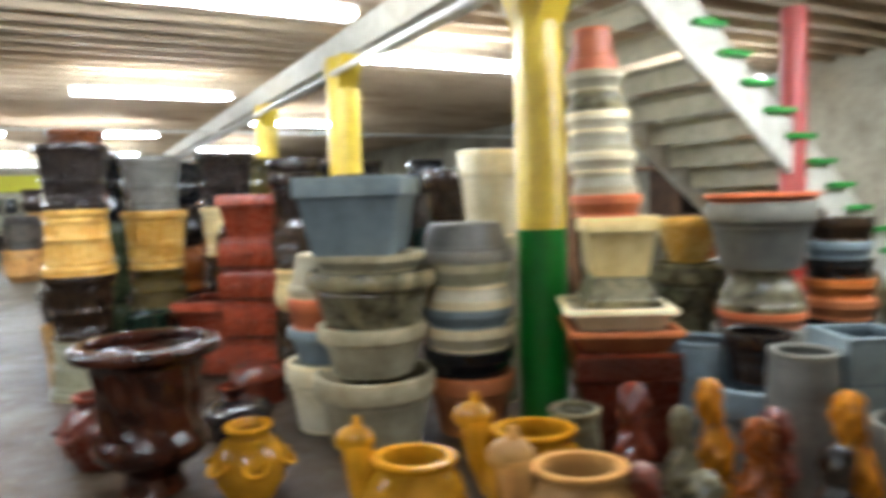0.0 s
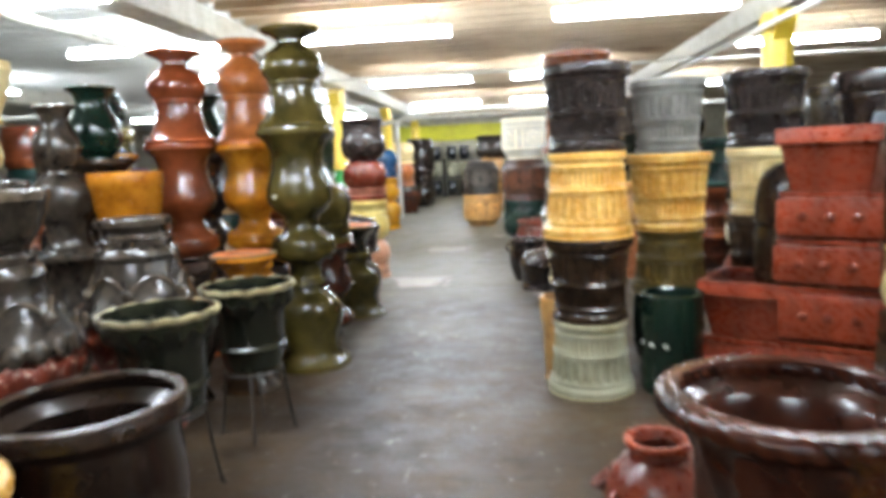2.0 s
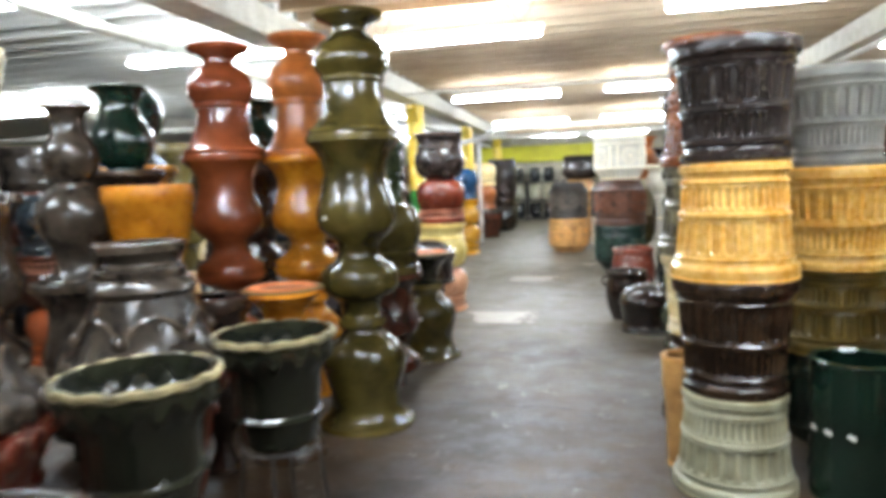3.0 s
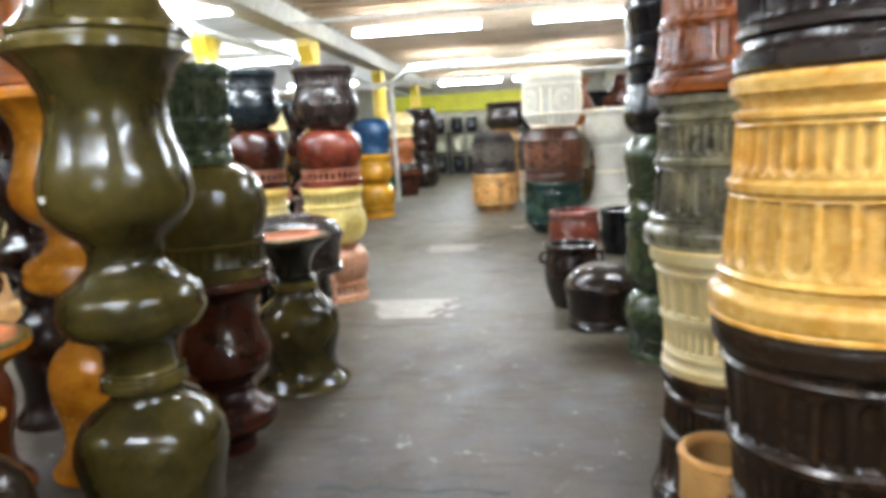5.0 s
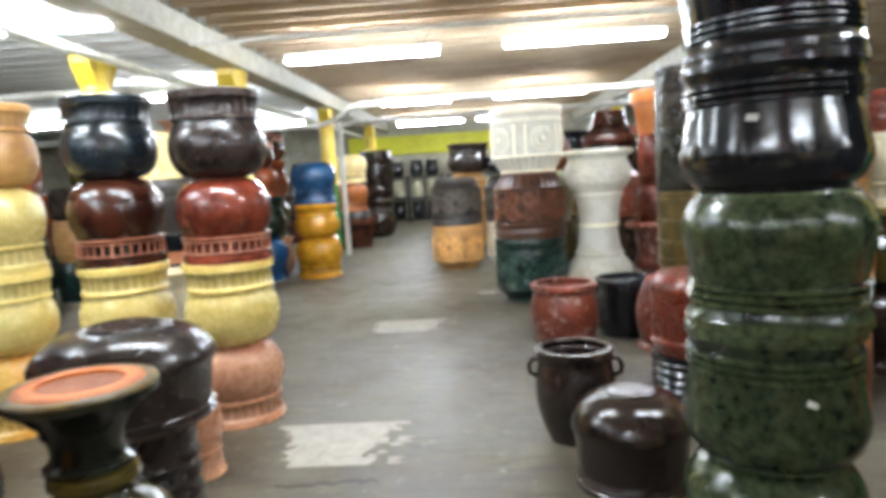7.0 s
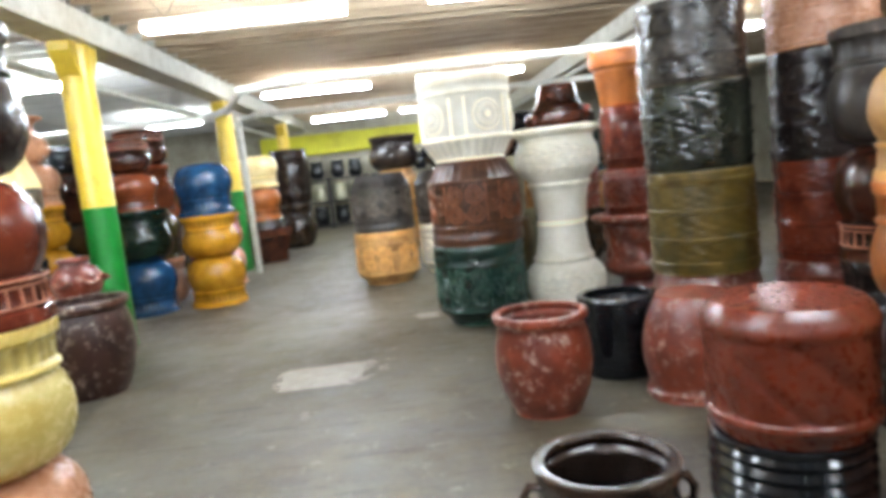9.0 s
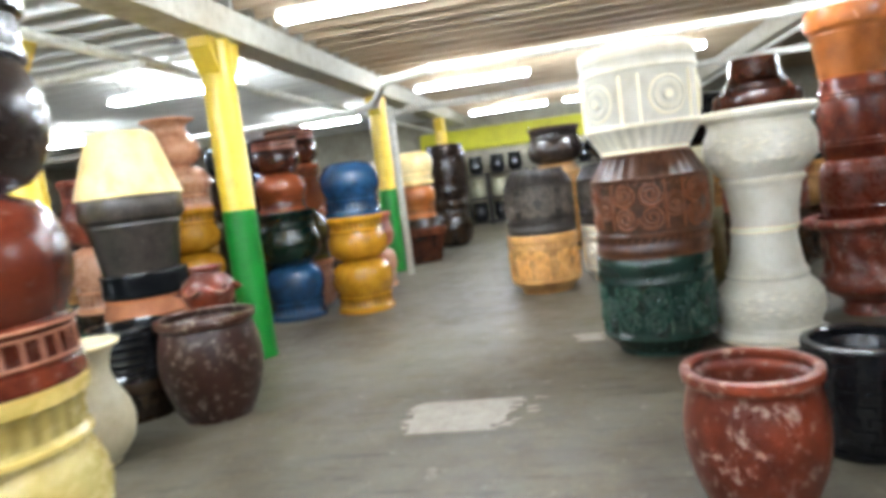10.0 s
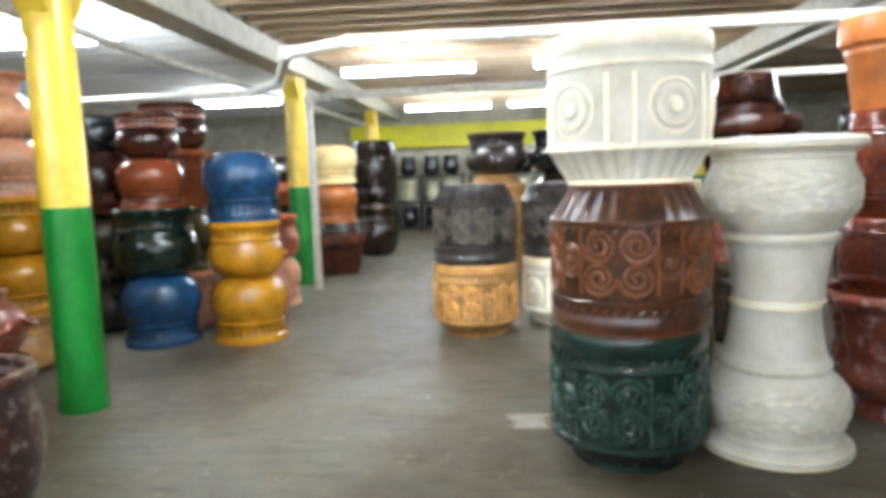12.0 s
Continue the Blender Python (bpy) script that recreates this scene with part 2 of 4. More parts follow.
def structure(name, bm, mat, label, category, m=HALL, smooth=False):
    return tagged(part(name, bm, mat, m=m, smooth=smooth), label, category, kind="structure")


# ---- the hall ----
U0, U1, V0, V1, TOP = -4.0, 29.0, -13.0, 12.0, 3.42
bm = bmesh.new()
box(bm, V0 - 0.3, U0 - 0.3, -0.3, V1 + 0.3, U1 + 0.3, 0.0)
structure("floor", bm, FLOOR, "worn grey concrete floor with scuffed paint and bare patches", "floor")
bm = bmesh.new()
box(bm, -0.9, U0 - 0.3, TOP, V1 + 0.3, U1 + 0.3, TOP + 0.2)
structure("ceiling", bm, DECK, "brown board ceiling carried on close wooden joists", "ceiling")
bm = bmesh.new()
box(bm, V0 - 0.3, U0 - 0.3, TOP, -0.904, U1 + 0.3, TOP + 0.2)
structure("ceiling_2", bm, DECKW, "whitewashed board ceiling on close painted joists", "ceiling")
for tag, a, b, mat in (("ceiling_joists", -0.78, V1, JOIST), ("ceiling_joists_2", V0, -1.02, DECKW)):
    bm = bmesh.new()
    k = U0 + 0.2
    while k < U1:
        box(bm, a, k, TOP - 0.25, b, k + 0.06, TOP + 0.002)
        k += 0.42
    structure(tag, bm, mat, "row of wooden ceiling joists across the hall", "joists")
for n, (a, b, c, d) in {"wall_far": (V0, U1, V1, U1 + 0.3), "wall_back": (V0, U0 - 0.3, V1, U0), "wall_left": (V0 - 0.3, U0 - 0.3, V0, U1 + 0.3), "wall_right": (V1, U0 - 0.3, V1 + 0.3, U1 + 0.3)}.items():
    bm = bmesh.new()
    box(bm, a, b, 0, c, d, TOP)
    structure(n, bm, WALL, "plain grey painted warehouse wall", "wall")
# painted part of the far wall, with the opening's yellow surround
for n, (a, b, c, d, z0, z1) in {"trim_1": (-2.1, U1 - 0.28, -1.35, U1, 0, 2.75), "trim_2": (-1.35, U1 - 0.28, 3.4, U1, 2.15, 2.75), "trim_3": (3.4, U1 - 0.28, 4.2, U1, 0, 2.75)}.items():
    bm = bmesh.new()
    box(bm, a, b, z0, c, d, z1, 0.02)
    structure(n, bm, LIME, "bright yellow painted surround on the far wall", "trim")
# beams on the posts
for n, v in (("beam_1", -0.9), ("beam_2", 5.3), ("beam_3", -6.9)):
    bm = bmesh.new()
    box(bm, v - 0.12, U0, TOP - 0.52, v + 0.12, U1, TOP - 0.254, 0.012)
    box(bm, v - 0.17, U0, TOP - 0.55, v + 0.17, U1, TOP - 0.52, 0.006)
    structure(n, bm, WHITEP, "white painted main beam resting on the posts", "beam")


def post(x, y, split=1.36, r=0.15, lower=GREEN, upper=YELLOW, name="post", words="round post painted yellow above and green below", flare=True):
    e = tagged(new(name), words, "post", group="posts", kind="structure")
    e.matrix_basis = pose(x, y, 0, 0, 0, TURN)
    bm = bmesh.new()
    lathe(bm, [(0, 0), (r * 1.03, 0), (r * 1.03, 0.03), (r, 0.05), (r, split)], 20)
    part("lower_shaft", bm, lower, e, "green painted lower part")
    bm = bmesh.new()
    lathe(bm, [(r + 0.002, split), (r, split + 0.004), (r * 0.97, TOP - 0.95), (r * 0.97, TOP - 0.56)], 20)
    part("upper_shaft", bm, upper, e, "yellow painted upper part")
    if flare:
        bm = bmesh.new()
        for s in (-1, 1):
            v = [bm.verts.new(p) for p in ((-0.1, s * r * 0.9, TOP - 0.86), (0.1, s * r * 0.9, TOP - 0.86), (0.1, s * r * 0.9, TOP - 0.556), (-0.1, s * r * 0.9, TOP - 0.556), (0.1, s * 0.27, TOP - 0.556), (-0.1, s * 0.27, TOP - 0.556), (0.1, s * 0.27, TOP - 0.64), (-0.1, s * 0.27, TOP - 0.64))]
            for f in ((0, 1, 6, 7), (7, 6, 4, 5), (1, 2, 4, 6), (0, 7, 5, 3), (3, 5, 4, 2), (0, 3, 2, 1)):
                bm.faces.new([v[i] for i in f])
        part("bracket", bm, upper, e, smooth=False)
    return e


for x, y in ((-11.36, 9.63), (-15.1, 13.22), (-19.0, 17.0), (-11.07, 8.0)):
    post(x, y)
for x, y in ((1.16, 6.44), (-1.05, 8.1), (-3.45, 10.5), (-13.0, 20.0)):
    post(x, y, 1.28, 0.16)
post(2.86, 7.97, 1.3, 0.1, REDP, REDP, "post_red", "slim red painted post beside the stair", False)


def lamp(u, v):
    e = tagged(new("fluorescent_lamp"), "white twin-tube fluorescent lamp hanging from chains, lit", "lamp", group="ceiling lamps")
    x, y = uv(u, v)
    z = TOP - 0.55
    e.matrix_basis = pose(x, y, z, 0, 0, TURN)
    L = 0.92
    bm = bmesh.new()
    box(bm, -L, -0.035, 0.03, L, 0.035, 0.08, 0.008)
    part("housing", bm, HOUSING, e, smooth=False)
    for s in (-1, 1):
        bm = bmesh.new()
        tube(bm, [(-L + 0.03, s * 0.06, 0), (L - 0.03, s * 0.06, 0)], 0.019, 8)
        part("tube", bm, TUBE, e, "glowing white fluorescent tube")
    for s in (-0.7, 0.7):
        bm = bmesh.new()
        tube(bm, [(s - 0.14, 0, 0.3), (s, 0, 0.08), (s + 0.14, 0, 0.3)], 0.005, 5)
        part("chain", bm, STEEL, e, "slack hanging chain")
    d = bpy.data.lights.new("lamp_light", "AREA")
    d.shape, d.size, d.size_y, d.energy, d.color = "RECTANGLE", 1.8, 0.22, LAMP_WATTS, LAMP_COLOUR
    o = new("lamp_light", d)
    o.matrix_basis = pose(x, y, z - 0.035, 0, 0, TURN)


for u, v in LAMPS:
    lamp(u, v)

# ---- pottery ----
# outline of each kind: (radius, height, flute depth) as shares of the greatest radius and of the height
SHAPES = {
    "fluted": [(.80, 0), (.85, .015), (.85, .07), (.79, .10), (.78, .13), (.83, .15), (.83, .17), (.80, .19), (.81, .2), (.83, .40), (.83, .41), (.87, .43), (.87, .46), (.84, .48), (.85, .49), (.90, .78), (.90, .79), (.94, .81), (.91, .83), (.92, .86), (.98, .88), (1, .90), (1, .97), (.97, 1)],
    "ribbed": [(.80, 0), (.85, .015), (.85, .07), (.79, .10), (.78, .13), (.83, .15), (.83, .17), (.80, .19), (.81, .2, .06), (.83, .40, .06), (.83, .41), (.87, .43), (.87, .46), (.84, .48), (.85, .49, .07), (.90, .78, .07), (.90, .79), (.94, .81), (.91, .83), (.92, .86), (.98, .88), (1, .90), (1, .97), (.97, 1)],
    "bell": [(.93, 0), (1, .015), (1, .04), (.93, .06), (.80, .12), (.70, .21), (.64, .33), (.63, .42), (.69, .44), (.69, .47), (.66, .48), (.78, .53), (.83, .60), (.80, .67), (.68, .75), (.46, .81), (.36, .85), (.36, .88), (.48, .92), (.70, .955), (.74, .97), (.74, 1)],
    "drum": [(.80, 0), (.84, .03), (.93, .10), (1, .22), (1, .30), (.97, .40), (.94, .55), (.92, .62), (.91, .66), (.95, .67), (.95, .70), (.91, .715), (.95, .73), (.95, .76), (.91, .775), (.95, .79), (.95, .82), (.91, .835), (.93, .90), (.97, .93), (.97, .985), (.94, 1)],
    "banded": [(.92, 0), (.95, .02), (.95, .08), (.98, .09), (.98, .12), (.95, .13), (.955, .36), (.99, .37), (.99, .40), (.96, .41), (.965, .64), (1, .65), (1, .68), (.965, .69), (.96, .88), (.99, .89), (.99, .96), (.96, 1)],
    "leafdrum": [(.86, 0), (.92, .03), (.97, .12), (1, .14), (1, .18), (.97, .20), (.98, .5), (.98, .78), (1, .80), (1, .86), (.96, .92), (.9, .97), (.86, 1), (0, 1)],
    "basket": [(.84, 0), (.88, .03), (.92, .12), (.95, .3), (.96, .6), (.97, .86), (1, .88), (1, .97), (.97, 1)],
    "globe": [(.55, 0), (.74, .04), (.88, .12), (.97, .24), (1, .37), (.98, .48), (.92, .58), (.87, .63), (.86, .66), (.91, .67), (.91, .70), (.87, .72), (.87, .735, .03), (.89, .88, .03), (.89, .89), (.94, .91), (.95, .98), (.92, 1)],
    "urn": [(.40, 0), (.43, .02), (.43, .08), (.52, .11), (.76, .14), (.84, .17), (.86, .20), (.83, .22), (.84, .24), (.78, .27), (.58, .31), (.46, .345), (.44, .38), (.50, .42), (.70, .46), (.83, .51), (.87, .56), (.85, .61), (.79, .66), (.72, .72), (.67, .79), (.69, .85), (.80, .91), (.93, .945), (1, .96), (1, .985), (.95, 1)],
    "stand": [(1, 0), (1, .045), (.97, .06), (.90, .085), (.80, .13), (.75, .20), (.75, .30), (.81, .40), (.87, .50), (.89, .58), (.86, .67), (.77, .75), (.62, .81), (.47, .85), (.41, .89), (.41, .92), (.50, .935), (.50, .96), (.46, 1)],
    "vase": [(.52, 0), (.58, .03), (.70, .07), (.90, .17), (.99, .29), (1, .37), (.95, .46), (.84, .55), (.70, .64), (.62, .72), (.60, .80), (.65, .88), (.78, .95), (.88, .98), (.88, 1)],
    "jar": [(.70, 0), (.73, .02), (.73, .05), (.97, .18), (1, .20), (1, .235), (.975, .25), (.975, .74), (1, .755), (1, .78), (.98, .80), (.98, .86), (1, .875), (1, .97), (.97, 1)],
    "ribjar": [(.74, 0), (.76, .02, .05), (.97, .22, .04), (1, .235), (1, .265), (.975, .28), (.975, .76), (1, .775), (1, .80), (.98, .82), (.98, .88), (1, .895), (1, .97), (.97, 1)],
    "pedestal": [(.56, 0), (.58, .012), (.565, .03), (.565, .08), (.60, .22), (.65, .35), (.70, .385), (.72, .40), (.72, .42), (.68, .44), (.80, .50), (.92, .58), (.95, .68), (.93, .76), (.87, .83), (.84, .87), (.86, .885), (.84, .90), (.90, .925), (.99, .945), (1, .965), (1, .985), (.96, 1)],
    "pot": [(.66, 0), (.69, .025), (.78, .10), (.90, .25), (.98, .42), (1, .54), (.98, .68), (.92, .82), (.88, .885), (.90, .91), (.96, .93), (.97, .97), (.94, 1)],
    "squat": [(.90, 0), (.95, .02), (.95, .06), (.91, .08), (.91, .10), (.94, .12), (.91, .14), (.90, .20), (.93, .45), (.97, .58), (1, .62), (1, .67), (.96, .74), (.86, .85), (.70, .93), (.50, .975), (.42, .98), (.40, 1), (0, 1)],
    "dome": [(1, 0), (1, .30), (.98, .42), (.94, .58), (.85, .74), (.70, .87), (.48, .955), (.25, .99), (0, 1)],
    "barrel": [(.84, 0), (.88, .02), (.92, .08), (.96, .16), (.985, .18), (.965, .20), (.985, .23), (.965, .25), (.97, .28), (1, .50), (.98, .72), (.97, .75), (.99, .77), (.965, .79), (.985, .82), (.96, .84), (.93, .92), (.90, .97), (.88, 1)],
    "coil": [(.90, 0), (.97, .05), (.93, .12), (1, .20), (.94, .28), (1, .36), (.94, .44), (1, .52), (.94, .60), (1, .68), (.94, .76), (.99, .84), (.95, .9), (.98, .95), (.96, 1)],
    "planter": [(.70, 0), (.73, .02), (.74, .05), (.86, .58), (.87, .60), (.90, .62), (.89, .66), (.93, .70), (.98, .72), (1, .76), (1, .94), (.97, 1)],
    "bowl": [(.55, 0), (.60, .03), (.62, .10), (.80, .35), (.92, .62), (.96, .80), (1, .84), (1, .96), (.96, 1)],
    "goblet": [(.46, 0), (.46, .03), (.38, .06), (.28, .11), (.25, .17), (.30, .21), (.52, .27), (.72, .35), (.86, .47), (.92, .60), (.90, .72), (.86, .82), (.86, .88), (.94, .91), (1, .935), (1, .97), (.96, 1)],
    "campana": [(.46, 0), (.48, .03), (.44, .07), (.42, .12), (.50, .17), (.70, .22), (.84, .27), (.88, .32), (.86, .37), (.78, .42), (.74, .48), (.74, .60), (.77, .74), (.81, .86), (.88, .90), (.98, .92), (1.02, .95), (.98, 1)],
    "skirt": [(.50, 0), (.56, .03), (.56, .10), (.62, .14), (.66, .22), (.62, .28), (.66, .42), (.76, .62), (.88, .78), (1, .88), (1, .95), (.96, 1)],
    "tray": [(.86, 0), (.88, .1), (.96, .55), (1, .62), (1, .94), (.97, 1)],
    "cone": [(.62, 0), (.64, .03), (1, .93), (1, 1)],
    "square": [(.74, 0), (.75, .03), (.92, .72), (.93, .74), (1, .76), (1, .95), (.97, 1)],
    "cube": [(.84, 0), (.86, .03), (.97, .09), (1, .18), (1, .80), (.97, .89), (.86, .94), (.86, .96), (.92, .98), (.92, 1)],
    "trumpet": [(.50, 0), (.58, .03), (.58, .08), (.48, .14), (.46, .24), (.50, .42), (.60, .58), (.78, .74), (.94, .84), (1, .88), (1, .96), (.96, 1)],
}
WORDS = {"fluted": "fluted planter", "globe": "round collared pot", "urn": "baluster urn", "stand": "turned pedestal stand", "vase": "bulbous vase", "jar": "carved jar", "ribjar": "ribbed carved jar", "pedestal": "waisted pedestal planter", "pot": "rimmed pot", "squat": "squat closed jar", "dome": "domed pot", "barrel": "ringed barrel pot", "coil": "coiled pot", "planter": "banded planter", "bowl": "bowl", "goblet": "goblet urn", "campana": "wide-rimmed carved urn", "skirt": "scalloped flared pot", "tray": "shallow banded planter", "cone": "six-sided tapered planter", "square": "square planter", "cube": "studded square planter", "trumpet": "trumpet-necked bowl", "ribbed": "ribbed planter", "bell": "bell-footed finial urn", "drum": "ringed drum pot", "banded": "carved banded drum pot", "leafdrum": "leaf-carved drum pot", "basket": "basket-woven pot"}
CLOSED = {"squat", "dome", "leafdrum"}


def arcade(a, z):
    """Round-headed hollows in two tiers round a fluted planter."""
    for z0, z1, n in ((.20, .40, 44), (.49, .78, 24)):
        p = abs((a * n / (2 * math.pi)) % 1 * 2 - 1) / .74
        if p < 1 and z0 < z < z1:
            head = z1 - .055 * (1 - math.sqrt(1 - p * p))
            return -.045 * min(1, (1 - p * p) * 2.2) if z0 + .015 < z < head - .012 else 0
    return 0


def woven(a, z):
    row = int(z * 9)
    p = (a * 13 / (2 * math.pi) + .5 * (row % 2)) % 1
    return .05 if row < 8 and p < .72 and .2 < z * 9 % 1 < .75 else 0


def swirl(a, z):
    return .05 * math.sin(9 * a + 16 * z) * math.sin(5 * a - 9 * z) if .44 < z < .86 else 0


def foliage(a, z):
    """Low leaf relief round the belly."""
    return .016 * math.sin(17 * a + 3 * math.sin(40 * z)) * math.sin(52 * z + 2 * math.sin(6 * a)) if .52 < z < .82 else 0


def frieze(a, z):
    k = z * 3.6 % 1
    return .010 * math.sin(14 * a + 4 * math.sin(9 * k)) * math.sin(9.4 * k) if .12 < z < .9 else 0


def gouged(a, z):
    return -.035 * max(0, math.sin(7 * a + 13 * z)) ** 4 if .22 < z < .76 else 0


# relief of each carved kind: how the wall stands in or out, finest step up the wall, columns round it
CARVED = {"fluted": (arcade, .016, 264), "basket": (woven, .012, 156), "campana": (swirl, .03, 96), "pedestal": (foliage, .012, 160), "banded": (frieze, .018, 130), "leafdrum": (gouged, .03, 120)}


def dense(prof, step):
    out = [prof[0]]
    for a, b in zip(prof, prof[1:]):
        n = max(1, int((b[1] - a[1]) / step + .5)) if b[0] > 0 else 1
        out += [tuple(a[k] + (b[k] - a[k]) * i / n for k in (0, 1)) for i in range(1, n + 1)]
    return out


RIMS = {"trumpet": "oliveworn"}
CACHE = {}


def pot_meshes(kind, h, r, mat):
    key = (kind, round(h, 3), round(r, 3), mat)
    if key in CACHE:
        return CACHE[key]
    shape = SHAPES[kind]
    if kind in CARVED:
        shape = dense(shape, CARVED[kind][1])
    seg = CARVED[kind][2] if kind in CARVED else {"square": 4, "cube": 4, "cone": 6}.get(kind, 120 if any(len(p) > 2 for p in shape) else 40)
    k = math.sqrt(2) if kind in ("square", "cube") else 1.0
    rot = math.pi / 4 if kind in ("square", "cube") else 0.0
    prof = [(p[0] * r * k, p[1] * h) + tuple(p[2:]) for p in shape]
    bm = bmesh.new()
    if kind in CLOSED:
        lathe(bm, [(0, 0)] + prof, seg, rot)
    else:
        t = min(0.028, r * 0.12)
        inner = [(max(p[0] * r * k - t * k, 0.01), p[1] * h) for p in SHAPES[kind][::-1] if p[1] > 0.12]
        lathe(bm, [(0, 0)] + prof + inner + [(0, inner[-1][1])], seg, rot)
    if kind in CARVED:
        for v in list(bm.verts)[:1 + seg * len(prof)]:
            rr = math.hypot(v.co.x, v.co.y)
            if rr > .3 * r:
                g = 1 + CARVED[kind][0](math.atan2(v.co.y, v.co.x), v.co.z / h) * r / rr
                v.co.x, v.co.y = v.co.x * g, v.co.y * g
    if kind == "skirt":
        for v in bm.verts:
            rr = math.hypot(v.co.x, v.co.y)
            if v.co.z > 0.8 * h and rr > 0.1:
                a = math.atan2(v.co.y, v.co.x)
                v.co.z += 0.05 * h * math.cos(14 * a)
    if seg in (4, 6):
        bmesh.ops.bevel(bm, geom=[e for e in bm.edges if abs((e.verts[0].co - e.verts[1].co).normalized().z) > 0.6 and e.is_manifold], offset=0.008, segments=2, affect="EDGES")
    body = mesh_of("pot_body", bm, mat)
    rim = foot = None
    if kind in CLOSED:
        R = prof[0][0]
        bm = bmesh.new()
        lathe(bm, [(R - 0.03, 0.001), (R + 0.006, 0.001), (R + 0.01, 0.012), (R + 0.004, 0.024), (R - 0.03, 0.024)], 40, close=True)
        foot = mesh_of("foot", bm, mat)
    elif seg > 6:
        R, z = prof[-1][0], prof[-1][1]
        t = min(0.03, r * 0.13)
        if kind != "skirt":
            bm = bmesh.new()
            lathe(bm, [(R - t, z - 0.018), (R + 0.003, z - 0.018), (R + 0.009, z - 0.008), (R + 0.007, z + 0.001), (R, z + 0.004), (R - t + 0.004, z + 0.004), (R - t - 0.003, z - 0.006)], 40, close=True)
            rim = mesh_of("rim", bm, GLAZES[RIMS[kind]][0] if kind in RIMS else mat)
        R = prof[0][0]
        bm = bmesh.new()
        lathe(bm, [(R - 0.03, 0.001), (R + 0.006, 0.001), (R + 0.009, 0.01), (R + 0.004, 0.02), (R - 0.03, 0.02)], 40, close=True)
        foot = mesh_of("foot", bm, mat)
    if seg in (4, 6):
        R, z = prof[-1][0], prof[-1][1]
        bm = bmesh.new()
        lathe(bm, [(R - .03 * k, z - .02), (R + .004, z - .02), (R + .008, z - .008), (R + .004, z + .003), (R - .03 * k, z + .003)], seg, rot, close=True)
        rim = mesh_of("rim", bm, mat)
    CACHE[key] = (body, rim, foot)
    return CACHE[key]


def scroll_mesh(r, size, turns, hand):
    """A raised scroll laid on a round wall of that radius."""
    bm = bmesh.new()
    pts = []
    for i in range(30):
        s = i / 29
        a = turns * 2 * math.pi * s
        q = size * (1 - 0.86 * s)
        th, z = hand * q * math.cos(a) / r, q * math.sin(a)
        pts.append((r * math.cos(th), r * math.sin(th), z))
    tube(bm, pts, 0.0125, 6)
    return bm


def rosette_mesh(r):
    bm = bmesh.new()
    lathe(bm, [(0, .03), (.02, .026), (.03, .012), (.036, .016), (.06, .016), (.07, .004), (.08, .012), (.09, .0)], 20)
    for v in bm.verts:
        x, y, z = v.co
        th = x / r
        v.co = ((r - 0.004 + z) * math.cos(th), (r - 0.004 + z) * math.sin(th), y)
    return bm


RELIEF = {}


def carve(ob, h, r, mat):
    """Scrolls and rosettes in the jar's broad band, five panels round it."""
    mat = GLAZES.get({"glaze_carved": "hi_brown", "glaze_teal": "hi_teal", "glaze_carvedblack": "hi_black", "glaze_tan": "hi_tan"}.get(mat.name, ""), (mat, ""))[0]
    key = (round(h, 2), round(r, 2), mat)
    if key not in RELIEF:
        R = r * 0.975
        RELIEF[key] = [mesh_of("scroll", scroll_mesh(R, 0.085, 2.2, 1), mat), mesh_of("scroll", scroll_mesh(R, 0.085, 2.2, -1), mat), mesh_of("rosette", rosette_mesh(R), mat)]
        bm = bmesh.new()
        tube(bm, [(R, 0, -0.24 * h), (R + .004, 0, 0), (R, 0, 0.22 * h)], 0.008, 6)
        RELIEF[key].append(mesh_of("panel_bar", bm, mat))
    a, b, c, d = RELIEF[key]
    for i in range(5):
        g = 72 * i + 10
        if mat.name == "glaze_white":
            part("rosette", c, mat, ob, m=pose(0, 0, 0.5 * h, 0, 0, g) @ Matrix.Diagonal((1, 1.5, 1.5, 1)))
            part("panel_bar", d, mat, ob, m=pose(0, 0, 0.5 * h, 0, 0, g + 27))
            part("panel_bar", d, mat, ob, m=pose(0, 0, 0.5 * h, 0, 0, g + 45))
            continue
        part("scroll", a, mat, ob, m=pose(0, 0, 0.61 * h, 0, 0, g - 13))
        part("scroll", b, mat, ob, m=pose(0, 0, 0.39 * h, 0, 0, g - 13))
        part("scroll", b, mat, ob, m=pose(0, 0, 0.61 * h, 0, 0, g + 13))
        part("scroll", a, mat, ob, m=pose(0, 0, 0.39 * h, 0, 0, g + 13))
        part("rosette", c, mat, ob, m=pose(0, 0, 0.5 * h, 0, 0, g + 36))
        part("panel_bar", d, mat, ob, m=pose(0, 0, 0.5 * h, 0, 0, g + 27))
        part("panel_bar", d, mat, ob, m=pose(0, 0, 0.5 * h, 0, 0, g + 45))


STICK = []
RND = random.Random(7)


def sticker(ob, r, h, a):
    if not STICK:
        bm = bmesh.new()
        box(bm, -0.002, -0.016, -0.010, 0.002, 0.016, 0.010)
        STICK.append(mesh_of("price_sticker", bm, LABEL, smooth=False))
    part("price_sticker", STICK[0], LABEL, ob, "small white paper price sticker", pose(r * math.cos(a), r * math.sin(a), h, RND.uniform(-25, 25), 0, math.degrees(a)))


